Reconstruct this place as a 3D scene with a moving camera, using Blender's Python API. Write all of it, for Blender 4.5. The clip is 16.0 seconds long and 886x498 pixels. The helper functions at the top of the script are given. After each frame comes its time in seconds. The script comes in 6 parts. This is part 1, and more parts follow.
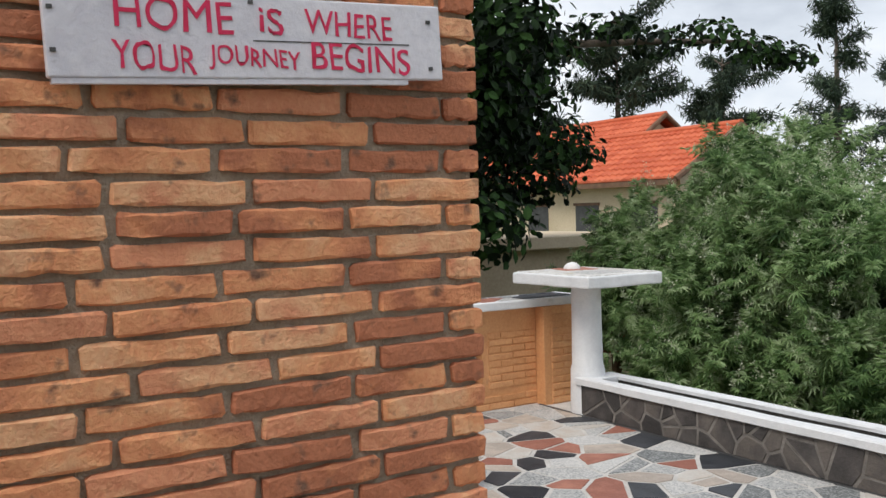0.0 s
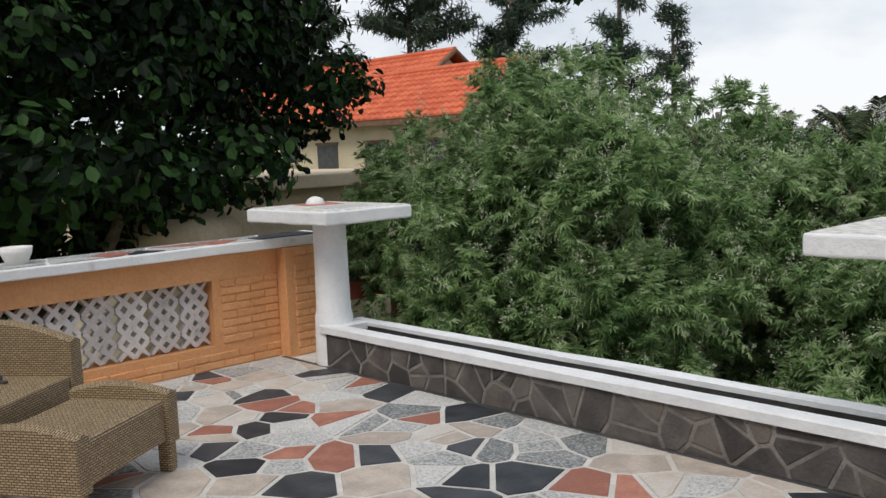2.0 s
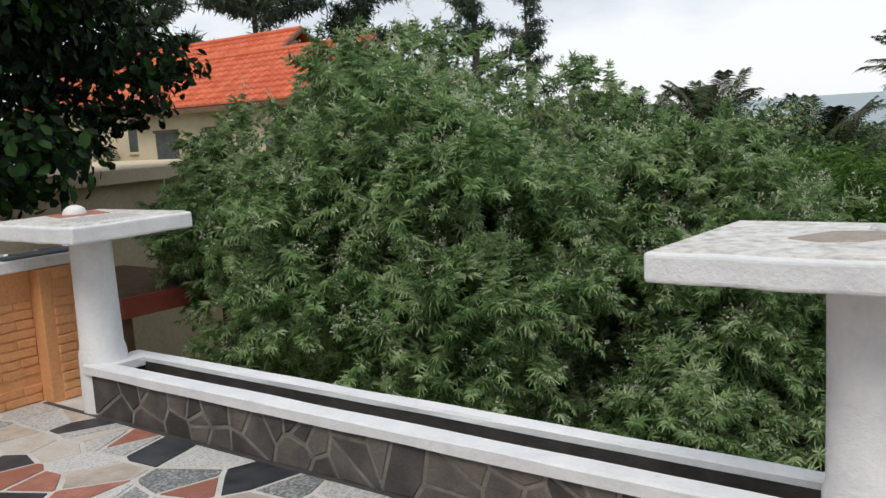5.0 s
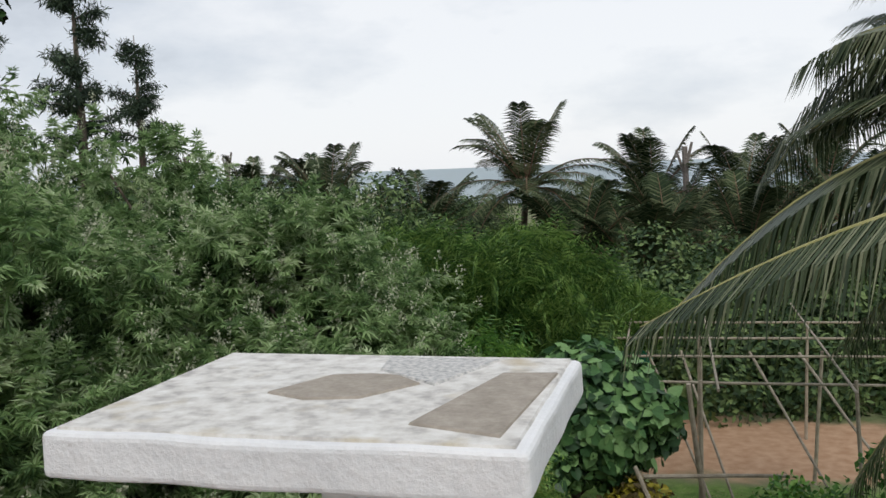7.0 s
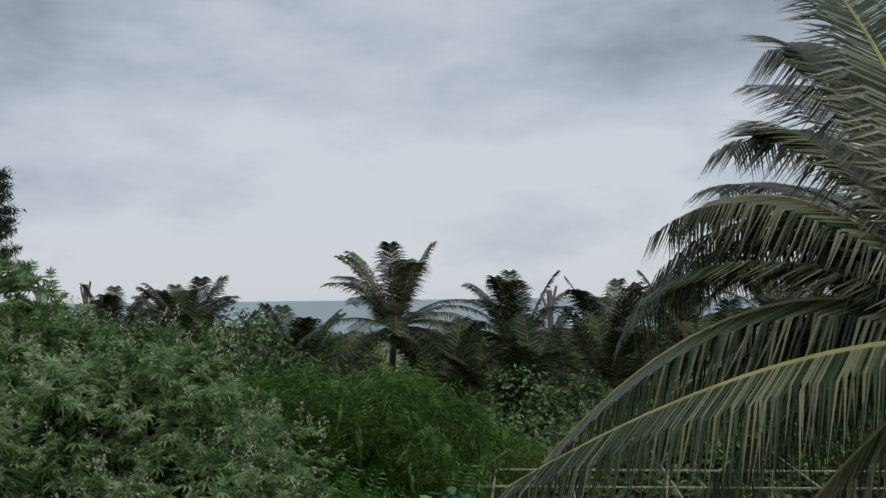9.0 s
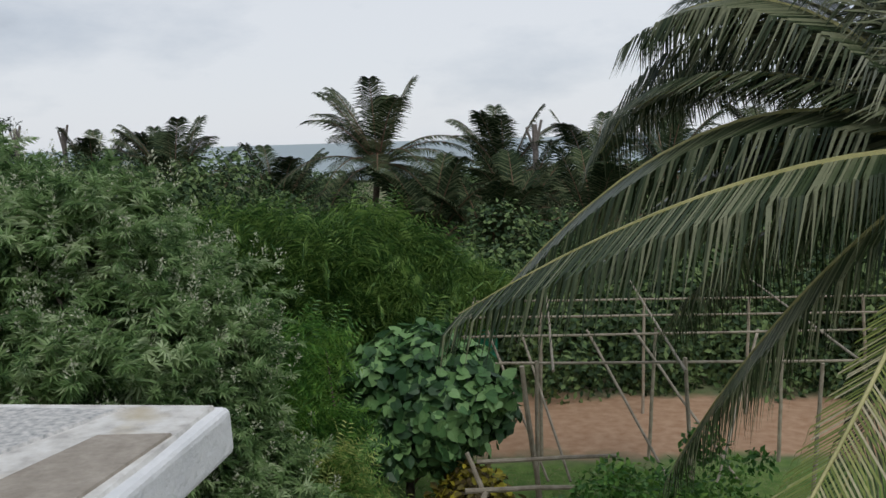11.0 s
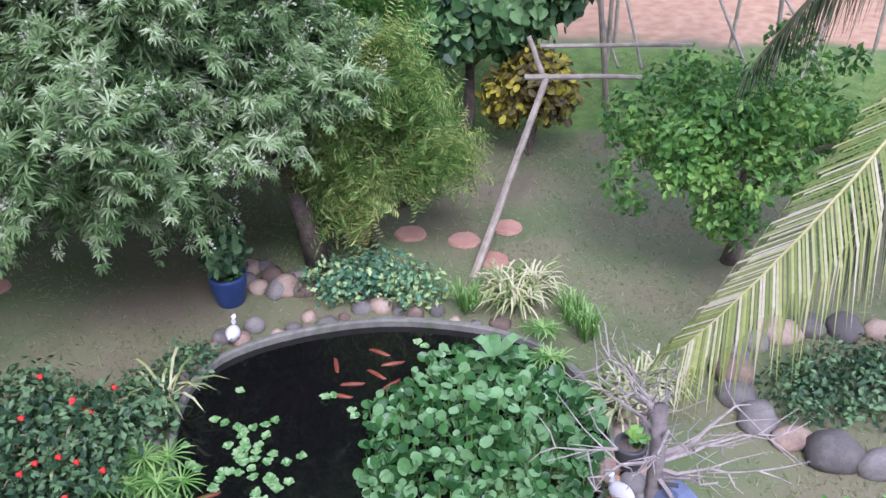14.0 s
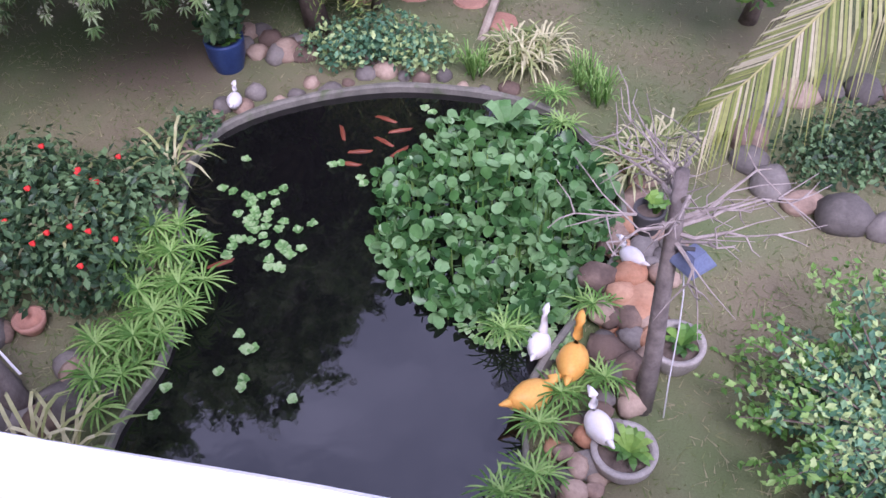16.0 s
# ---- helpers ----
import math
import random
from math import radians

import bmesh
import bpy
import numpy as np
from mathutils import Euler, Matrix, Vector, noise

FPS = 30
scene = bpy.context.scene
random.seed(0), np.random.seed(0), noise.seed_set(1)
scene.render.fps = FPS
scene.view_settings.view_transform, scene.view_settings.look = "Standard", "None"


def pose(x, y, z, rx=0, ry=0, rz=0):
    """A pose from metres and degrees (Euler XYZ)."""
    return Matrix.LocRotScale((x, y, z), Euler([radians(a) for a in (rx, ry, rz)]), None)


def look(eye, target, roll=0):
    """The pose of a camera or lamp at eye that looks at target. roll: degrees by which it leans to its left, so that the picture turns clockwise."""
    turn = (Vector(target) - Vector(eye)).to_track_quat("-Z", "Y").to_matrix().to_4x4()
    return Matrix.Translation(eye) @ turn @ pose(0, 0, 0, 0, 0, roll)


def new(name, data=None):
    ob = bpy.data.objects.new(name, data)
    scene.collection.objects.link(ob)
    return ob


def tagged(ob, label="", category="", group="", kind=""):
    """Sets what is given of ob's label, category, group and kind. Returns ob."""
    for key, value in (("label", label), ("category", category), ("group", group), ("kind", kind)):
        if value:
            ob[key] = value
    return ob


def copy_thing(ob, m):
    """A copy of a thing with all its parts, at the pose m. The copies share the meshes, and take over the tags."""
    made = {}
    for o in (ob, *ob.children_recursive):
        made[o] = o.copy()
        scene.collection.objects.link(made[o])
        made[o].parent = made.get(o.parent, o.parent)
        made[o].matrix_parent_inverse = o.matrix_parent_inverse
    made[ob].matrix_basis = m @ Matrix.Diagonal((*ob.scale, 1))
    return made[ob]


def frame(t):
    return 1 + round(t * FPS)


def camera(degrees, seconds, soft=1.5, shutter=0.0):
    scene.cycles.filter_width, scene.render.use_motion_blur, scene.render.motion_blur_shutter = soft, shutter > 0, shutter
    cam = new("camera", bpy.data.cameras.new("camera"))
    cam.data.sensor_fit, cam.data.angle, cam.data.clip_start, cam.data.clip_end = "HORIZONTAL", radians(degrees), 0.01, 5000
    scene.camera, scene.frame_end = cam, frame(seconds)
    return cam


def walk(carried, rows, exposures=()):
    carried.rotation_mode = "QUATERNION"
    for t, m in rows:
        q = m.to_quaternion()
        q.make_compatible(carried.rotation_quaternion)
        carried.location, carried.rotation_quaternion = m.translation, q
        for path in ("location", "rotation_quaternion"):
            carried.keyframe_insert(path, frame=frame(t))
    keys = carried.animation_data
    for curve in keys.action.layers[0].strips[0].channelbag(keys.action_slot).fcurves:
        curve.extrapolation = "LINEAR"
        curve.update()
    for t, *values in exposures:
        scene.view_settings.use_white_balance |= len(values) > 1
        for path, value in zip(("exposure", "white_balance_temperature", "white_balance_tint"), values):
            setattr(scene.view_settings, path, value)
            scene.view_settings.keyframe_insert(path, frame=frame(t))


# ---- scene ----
cam = camera(51.2, 16.0)
PATH = [
    (0, (4.925, -4.091, 1.433), (3.217, -3.055, 1.35), -1.7),
    (0.5, (4.85, -3.942, 1.415), (3.24, -2.761, 1.298), -1.9),
    (1, (4.837, -3.716, 1.433), (3.298, -2.445, 1.299), -1.9),
    (1.5, (4.746, -3.526, 1.396), (3.292, -2.164, 1.216), -1.6),
    (2, (4.592, -3.315, 1.331), (3.142, -1.956, 1.107), -2.3),
    (2.5, (4.487, -3.228, 1.378), (2.946, -1.985, 1.099), -2.0),
    (3, (4.431, -3.102, 1.382), (2.758, -2.042, 1.101), -2.1),
    (3.5, (4.376, -2.912, 1.378), (2.641, -1.95, 1.122), -1.9),
    (4, (4.36, -2.787, 1.377), (2.711, -1.682, 1.133), -2.6),
    (4.5, (4.272, -2.639, 1.363), (2.809, -1.297, 1.115), -2.8),
    (5, (4.206, -2.417, 1.356), (2.968, -0.871, 1.077), -3.7),
    (5.2, (4.177, -2.346, 1.355), (3.034, -0.731, 1.063), -4.1),
    (7.3, (4.2, -1.485, 1.413), (3.687, 0.443, 1.275), -2.0),
    (7.5, (4.233, -1.516, 1.445), (3.687, 0.406, 1.364), -2.3),
    (8, (4.305, -1.525, 1.481), (3.729, 0.389, 1.556), -2.3),
    (8.5, (4.267, -1.485, 1.519), (3.849, 0.465, 1.667), -1.4),
    (9, (4.21, -1.456, 1.558), (3.956, 0.525, 1.664), -0.7),
    (11.3, (4.483, -0.859, 1.378), (4.238, 1.101, 1.068), -1.9),
    (11.5, (4.485, -0.787, 1.384), (4.225, 1.162, 1.023), -1.9),
    (12, (4.478, -0.615, 1.349), (4.164, 1.299, 0.864), -2.1),
    (12.5, (4.498, -0.409, 1.317), (4.113, 1.441, 0.661), -1.5),
    (13, (4.567, -0.332, 1.267), (4.136, 1.433, 0.431), -1.8),
    (13.5, (4.589, -0.299, 1.253), (4.144, 1.397, 0.292), -2.0),
    (14, (4.572, -0.246, 1.243), (4.193, 1.393, 0.161), -1.7),
    (14.5, (4.513, -0.191, 1.21), (4.19, 1.36, -0.011), -2.5),
    (15, (4.463, -0.168, 1.181), (4.13, 1.274, -0.164), -2.9),
    (15.5, (4.442, -0.153, 1.155), (4.11, 1.217, -0.264), -2.5),
    (16, (4.432, -0.164, 1.14), (4.122, 1.163, -0.324), -2.2),
]
EXPOSURES = [(0, 0.18, 6500, 10), (0.6, 0.2, 6500, 10), (1.5, -0.05, 6500, 10), (2.2, 0.05, 6500, 10), (3.0, 0.15, 6500, 10), (3.5, 0.45, 6500, 10), (4.5, 0.55, 6500, 10), (5.0, 0.05, 6500, 10), (7.3, -0.1, 6500, 10), (8.0, -0.28, 6350, 10), (9.2, -0.6, 6200, 10), (11.3, -0.2, 6300, 10), (12.0, 0.32, 6150, 16), (12.5, 0.65, 6200, 20), (13.5, 1.15, 5450, 28), (14.5, 1.32, 5350, 37), (15.2, 1.34, 5450, 43), (16, 1.1, 5600, 45)]
walk(cam, [(t, look(eye, target, roll)) for t, eye, target, roll in PATH], EXPOSURES)

# ---- world and sun ----
world = bpy.data.worlds.new("overcast_sky")
scene.world = world
world.use_nodes = True
wn, wl = world.node_tree.nodes, world.node_tree.links
wn.clear()
sky = wn.new("ShaderNodeTexSky")
sky.sky_type, sky.sun_disc, sky.sun_elevation, sky.sun_rotation = "NISHITA", False, radians(54), radians(202)
coord = wn.new("ShaderNodeTexCoord")
stretch = wn.new("ShaderNodeMapping")
stretch.inputs["Scale"].default_value = (1.3, 1.3, 3.2)
stretch.inputs["Location"].default_value = (3.1, 0.2, 1.25)
clouds = wn.new("ShaderNodeTexNoise")
clouds.inputs["Scale"].default_value, clouds.inputs["Detail"].default_value, clouds.inputs["Roughness"].default_value = 1.9, 9, 0.56
cloud_ramp = wn.new("ShaderNodeValToRGB")
cloud_ramp.color_ramp.elements[0].position, cloud_ramp.color_ramp.elements[0].color = 0.27, (0.38, 0.42, 0.49, 1)
cloud_ramp.color_ramp.elements[1].position, cloud_ramp.color_ramp.elements[1].color = 0.62, (1.0, 1.02, 1.05, 1)
mid_cloud = cloud_ramp.color_ramp.elements.new(0.48)
mid_cloud.color = (0.76, 0.81, 0.88, 1)
sky_dim = wn.new("ShaderNodeVectorMath")
sky_dim.operation = "SCALE"
sky_dim.inputs["Scale"].default_value = 0.1
sky_mix = wn.new("ShaderNodeMixRGB")
sky_mix.inputs["Fac"].default_value = 0.88
background = wn.new("ShaderNodeBackground")
background.inputs["Strength"].default_value = 1.0
world_out = wn.new("ShaderNodeOutputWorld")
wl.new(coord.outputs["Generated"], stretch.inputs["Vector"])
wl.new(stretch.outputs["Vector"], clouds.inputs["Vector"])
split_sky = wn.new("ShaderNodeSeparateXYZ")
high = wn.new("ShaderNodeMapRange")
high.inputs["From Min"].default_value, high.inputs["From Max"].default_value = 0.19, 0.28
high.inputs["To Min"].default_value, high.inputs["To Max"].default_value = 0.05, -0.09
layered = wn.new("ShaderNodeMath")
wl.new(coord.outputs["Generated"], split_sky.inputs[0])
wl.new(split_sky.outputs["Z"], high.inputs["Value"])
wl.new(clouds.outputs["Fac"], layered.inputs[0])
wl.new(high.outputs[0], layered.inputs[1])
wl.new(layered.outputs[0], cloud_ramp.inputs["Fac"])
wl.new(sky.outputs["Color"], sky_dim.inputs[0])
wl.new(sky_dim.outputs["Vector"], sky_mix.inputs["Color1"])
wl.new(cloud_ramp.outputs["Color"], sky_mix.inputs["Color2"])
wl.new(sky_mix.outputs["Color"], background.inputs["Color"])
wl.new(background.outputs["Background"], world_out.inputs["Surface"])
sun = new("sun", bpy.data.lights.new("sun", "SUN"))
sun.data.energy, sun.data.angle, sun.data.color = 1.8, radians(25), (1.0, 0.96, 0.9)
sun.matrix_world = pose(0, 0, 30, 36, 0, 22)

GROUND = -3.6


# ---- materials ----
def material(name, stops, scale=8.0, rough=0.8, bump=0.2, bump_scale=60.0, metal=0.0, spread=0.0, sheer=0.0, island=True, spec=0.3, stain=None):
    """Procedural surface: colour stops mixed by noise and by a random value for each piece, with fine relief."""
    m = bpy.data.materials.new(name)
    m.use_nodes = True
    nt = m.node_tree
    bsdf, out = nt.nodes["Principled BSDF"], nt.nodes["Material Output"]
    link = nt.links.new
    co = nt.nodes.new("ShaderNodeTexCoord")
    geo = nt.nodes.new("ShaderNodeNewGeometry")
    info = nt.nodes.new("ShaderNodeObjectInfo")
    big = nt.nodes.new("ShaderNodeTexNoise")
    big.inputs["Scale"].default_value, big.inputs["Detail"].default_value = scale, 6
    link(geo.outputs["Position"], big.inputs["Vector"])
    value = big.outputs["Fac"]
    if spread:
        add = nt.nodes.new("ShaderNodeMath")
        add.operation = "MULTIPLY_ADD"
        add.inputs[1].default_value = spread
        link((geo.outputs["Random Per Island"] if island else info.outputs["Random"]), add.inputs[0])
        shift = nt.nodes.new("ShaderNodeMath")
        shift.operation = "SUBTRACT"
        shift.inputs[1].default_value = spread / 2
        link(value, add.inputs[2])
        link(add.outputs[0], shift.inputs[0])
        value = shift.outputs[0]
    ramp = nt.nodes.new("ShaderNodeValToRGB")
    els = ramp.color_ramp.elements
    while len(els) < len(stops):
        els.new(0.5)
    for i, c in enumerate(stops):
        els[i].position = 0.28 + 0.44 * i / max(1, len(stops) - 1)
        els[i].color = (*c, 1)
    link(value, ramp.inputs["Fac"])
    colour = ramp.outputs["Color"]
    fine = nt.nodes.new("ShaderNodeTexNoise")
    fine.inputs["Scale"].default_value, fine.inputs["Detail"].default_value, fine.inputs["Roughness"].default_value = bump_scale, 5, 0.65
    link(geo.outputs["Position"], fine.inputs["Vector"])
    grain = nt.nodes.new("ShaderNodeMixRGB")
    grain.blend_type, grain.inputs["Fac"].default_value = "OVERLAY", 0.35
    link(colour, grain.inputs["Color1"])
    link(fine.outputs["Fac"], grain.inputs["Color2"])
    colour = grain.outputs["Color"]
    if stain:
        blot = nt.nodes.new("ShaderNodeTexNoise")
        blot.inputs["Scale"].default_value, blot.inputs["Detail"].default_value = stain[1], 8
        link(geo.outputs["Position"], blot.inputs["Vector"])
        cut = nt.nodes.new("ShaderNodeValToRGB")
        cut.color_ramp.elements[0].position, cut.color_ramp.elements[1].position = stain[2], stain[2] + 0.12
        link(blot.outputs["Fac"], cut.inputs["Fac"])
        dirt = nt.nodes.new("ShaderNodeMixRGB")
        dirt.inputs["Color2"].default_value = (*stain[0], 1)
        link(cut.outputs["Color"], dirt.inputs["Fac"])
        link(colour, dirt.inputs["Color1"])
        colour = dirt.outputs["Color"]
    link(colour, bsdf.inputs["Base Color"])
    bsdf.inputs["Roughness"].default_value, bsdf.inputs["Metallic"].default_value = rough, metal
    bsdf.inputs["Specular IOR Level"].default_value = spec
    if bump:
        b = nt.nodes.new("ShaderNodeBump")
        b.inputs["Strength"].default_value, b.inputs["Distance"].default_value = bump, 0.01
        link(fine.outputs["Fac"], b.inputs["Height"])
        link(b.outputs["Normal"], bsdf.inputs["Normal"])
    if sheer:
        thin = nt.nodes.new("ShaderNodeBsdfTranslucent")
        mix = nt.nodes.new("ShaderNodeMixShader")
        mix.inputs["Fac"].default_value = sheer
        link(colour, thin.inputs["Color"])
        link(bsdf.outputs["BSDF"], mix.inputs[1])
        link(thin.outputs["BSDF"], mix.inputs[2])
        link(mix.outputs["Shader"], out.inputs["Surface"])
    return m


def leaf_material(name, stops, rough=0.5, sheer=0.2, scale=1.2, spec=0.3, spread=0.7):
    return material(name, stops, scale=scale, rough=rough, bump=0, spread=spread, sheer=sheer, spec=spec, bump_scale=30)


M_BRICK = material("fired_brick", [(0.48, 0.185, 0.10), (0.70, 0.295, 0.145), (0.78, 0.365, 0.18), (0.80, 0.45, 0.25), (0.70, 0.30, 0.165)], 9, 0.9, 0.7, 90, spread=0.75, island=False, stain=((0.20, 0.11, 0.075), 22, 0.6))
M_BRICK_JOINED = material("fired_brick_joined", [(0.42, 0.15, 0.085), (0.66, 0.26, 0.12), (0.74, 0.36, 0.18), (0.60, 0.25, 0.16)], 9, 0.9, 0.7, 90, spread=0.75)
M_MORTAR = material("cement_mortar", [(0.30, 0.25, 0.19), (0.45, 0.385, 0.30)], 14, 0.95, 0.8, 120)
M_PEACH = material("peach_paint", [(0.62, 0.30, 0.13), (0.72, 0.37, 0.17)], 5, 0.7, 0.25, 50, spread=0.3, island=False, stain=((0.45, 0.24, 0.13), 7, 0.66))
M_WHITE = material("white_masonry_paint", [(0.70, 0.71, 0.72), (0.83, 0.83, 0.83)], 6, 0.65, 0.5, 45, stain=((0.55, 0.54, 0.51), 9, 0.68))
M_LATTICE = material("weathered_concrete_block", [(0.48, 0.45, 0.44), (0.70, 0.66, 0.64)], 7, 0.9, 0.4, 80, spread=0.5, island=False)
M_GROUT = material("pale_floor_grout", [(0.50, 0.475, 0.44), (0.66, 0.63, 0.59)], 7, 0.9, 0.4, 60, stain=((0.28, 0.26, 0.23), 4, 0.66))
M_BASALT = material("dark_facing_stone", [(0.055, 0.05, 0.048), (0.095, 0.085, 0.08), (0.15, 0.13, 0.115)], 7, 0.85, 0.6, 60, spread=0.5, island=False)
M_RIB = material("stone_joint_mortar", [(0.14, 0.128, 0.115), (0.28, 0.255, 0.23)], 10, 0.95, 0.6, 80)
M_GRANITE = material("speckled_grey_granite", [(0.13, 0.14, 0.14), (0.40, 0.40, 0.39), (0.62, 0.60, 0.57)], 85, 0.55, 0.15, 150, spread=0.35, island=False)
M_PALE = material("pale_beige_paving", [(0.40, 0.34, 0.29), (0.52, 0.44, 0.37), (0.56, 0.52, 0.47)], 8, 0.6, 0.15, 90, spread=0.5, island=False)
M_TERRAZZO = material("worn_terrazzo_top", [(0.42, 0.40, 0.38), (0.66, 0.64, 0.60), (0.80, 0.79, 0.76)], 26, 0.7, 0.5, 60, stain=((0.50, 0.43, 0.30), 5, 0.58))
M_TAN = material("brown_grey_inlay_stone", [(0.28, 0.245, 0.20), (0.40, 0.355, 0.30)], 22, 0.75, 0.3, 80)
M_TRENCH = material("dark_planter_trench", [(0.035, 0.033, 0.03), (0.075, 0.07, 0.062)], 8, 0.95, 0.6, 50)
M_SLATE = material("black_paving_slate", [(0.022, 0.025, 0.03), (0.065, 0.068, 0.075)], 9, 0.5, 0.2, 70, spread=0.4, island=False)
M_TERRA = material("red_paving_stone", [(0.30, 0.12, 0.085), (0.45, 0.20, 0.14)], 10, 0.6, 0.2, 80, spread=0.5, island=False)
M_BOARD = material("worn_white_sign_board", [(0.60, 0.60, 0.66), (0.74, 0.74, 0.79)], 5, 0.6, 0.3, 40, stain=((0.30, 0.30, 0.33), 26, 0.70))
M_RED_PAINT = material("red_sign_paint", [(0.55, 0.02, 0.07), (0.68, 0.04, 0.12)], 30, 0.6, 0)
M_BARK = material("rough_bark", [(0.09, 0.07, 0.055), (0.19, 0.15, 0.12)], 12, 0.95, 0.9, 40)
M_DRYWOOD = material("grey_dry_wood", [(0.24, 0.205, 0.18), (0.42, 0.37, 0.33)], 14, 0.9, 0.6, 60)
M_BAMBOO = material("weathered_bamboo", [(0.24, 0.20, 0.15), (0.42, 0.37, 0.29)], 9, 0.7, 0.3, 50)
M_TILE_ROOF = material("orange_roof_tile", [(0.52, 0.105, 0.045), (0.66, 0.165, 0.075)], 3, 0.6, 0.3, 30, spread=0.5)
M_CREAM = material("cream_house_wall", [(0.58, 0.47, 0.32), (0.68, 0.56, 0.40)], 1.5, 0.85, 0.2, 20, stain=((0.40, 0.32, 0.22), 1.2, 0.66))
M_FASCIA = material("dark_red_fascia", [(0.30, 0.07, 0.05), (0.40, 0.10, 0.07)], 3, 0.7, 0.1)
M_WOOD_DARK = material("brown_roof_boards", [(0.13, 0.075, 0.05), (0.22, 0.13, 0.08)], 6, 0.8, 0.2)
M_VITEX = leaf_material("grey_green_leaves", [(0.085, 0.16, 0.056), (0.20, 0.32, 0.12), (0.32, 0.45, 0.20), (0.50, 0.60, 0.36)], 0.5, 0.3, 1.8, 0.4, 0.4)
M_PLUME = leaf_material("pale_flower_plumes", [(0.42, 0.45, 0.32), (0.60, 0.61, 0.46)], 0.8, 0.3)
# near-black stops carry the crown's inner shade, the lightest stands for sunlit leaves
M_ALMOND = leaf_material("shaded_dark_leaves", [(0.005, 0.011, 0.005), (0.009, 0.021, 0.007), (0.032, 0.075, 0.018)], 0.6, 0.06, 0.7, 0.14)
M_GREEN = leaf_material("fresh_green_leaves", [(0.045, 0.11, 0.024), (0.10, 0.20, 0.042), (0.21, 0.33, 0.08)], 0.55, 0.25)
M_LIME = leaf_material("lime_tree_leaves", [(0.05, 0.14, 0.03), (0.12, 0.28, 0.055), (0.26, 0.44, 0.09)], 0.42, 0.25, 2.0, 0.3, 0.4)
M_HEART = leaf_material("heart_shaped_leaves", [(0.035, 0.085, 0.035), (0.08, 0.18, 0.062), (0.20, 0.35, 0.13)], 0.42, 0.18)
M_YELLOWING = leaf_material("yellowing_compound_leaves", [(0.11, 0.23, 0.05), (0.22, 0.38, 0.09), (0.44, 0.49, 0.16)], 0.55, 0.25)
M_CROTON = leaf_material("yellow_and_bronze_leaves", [(0.11, 0.085, 0.035), (0.20, 0.17, 0.04), (0.50, 0.44, 0.05)], 0.45, 0.2)
M_NEEDLE = leaf_material("dark_needles", [(0.018, 0.034, 0.022), (0.035, 0.06, 0.035), (0.06, 0.09, 0.05)], 0.7, 0.1)
M_FAR = leaf_material("far_grove_leaves", [(0.03, 0.062, 0.024), (0.07, 0.125, 0.042), (0.16, 0.23, 0.08)], 0.6, 0.15, 0.3)
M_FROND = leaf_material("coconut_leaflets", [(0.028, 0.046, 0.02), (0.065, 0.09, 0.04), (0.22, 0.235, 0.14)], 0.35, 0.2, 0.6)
M_FROND_FAR = leaf_material("far_palm_leaflets", [(0.018, 0.032, 0.014), (0.04, 0.062, 0.026), (0.12, 0.14, 0.07)], 0.75, 0.1, 0.4, 0.12)
# sunlit copy of the coconut leaflets, the sunlight put into the colour
M_FROND_SUN = leaf_material("sunlit_yellow_green_leaflets", [(0.20, 0.25, 0.065), (0.36, 0.39, 0.12), (0.56, 0.51, 0.34)], 0.4, 0.3, 0.8)
M_RACHIS = material("frond_midrib", [(0.30, 0.29, 0.11), (0.45, 0.42, 0.19)], 4, 0.5, 0.1)
M_HYACINTH = leaf_material("water_hyacinth_leaves", [(0.035, 0.11, 0.03), (0.085, 0.225, 0.06), (0.22, 0.40, 0.17)], 0.32, 0.25, 2.5)
M_LETTUCE = leaf_material("floating_lettuce_leaves", [(0.12, 0.27, 0.08), (0.22, 0.42, 0.14), (0.36, 0.52, 0.25)], 0.5, 0.2, 3)
M_SEDGE = leaf_material("umbrella_sedge_blades", [(0.08, 0.20, 0.035), (0.16, 0.34, 0.07), (0.30, 0.48, 0.14)], 0.5, 0.25, 3)
M_STRIPED = leaf_material("cream_striped_blades", [(0.18, 0.26, 0.08), (0.40, 0.44, 0.18), (0.62, 0.60, 0.36)], 0.5, 0.25, 4)
M_IXORA = leaf_material("small_dark_shrub_leaves", [(0.028, 0.065, 0.03), (0.062, 0.13, 0.055), (0.15, 0.26, 0.11)], 0.45, 0.15, 2)
M_FLOWER = material("red_flower_petals", [(0.60, 0.02, 0.02), (0.75, 0.06, 0.04)], 20, 0.6, 0)
M_FERN = leaf_material("blue_green_frond_leaves", [(0.07, 0.18, 0.10), (0.15, 0.32, 0.17), (0.42, 0.55, 0.22)], 0.5, 0.2, 2.5)
M_ROCK = material("brown_boulder", [(0.15, 0.108, 0.083), (0.30, 0.215, 0.16), (0.42, 0.32, 0.24)], 6, 0.85, 0.6, 40, spread=0.6, island=False)
M_ROCK_GREY = material("grey_boulder", [(0.12, 0.11, 0.098), (0.25, 0.228, 0.20)], 6, 0.85, 0.6, 40, spread=0.6, island=False)
M_ROCK_TAN = material("orange_tan_boulder", [(0.45, 0.22, 0.12), (0.60, 0.36, 0.22)], 6, 0.85, 0.5, 40, spread=0.4, island=False)
M_STEPSTONE = material("terracotta_stepping_stone", [(0.38, 0.20, 0.14), (0.52, 0.30, 0.22)], 6, 0.85, 0.4, 50, spread=0.4, island=False)
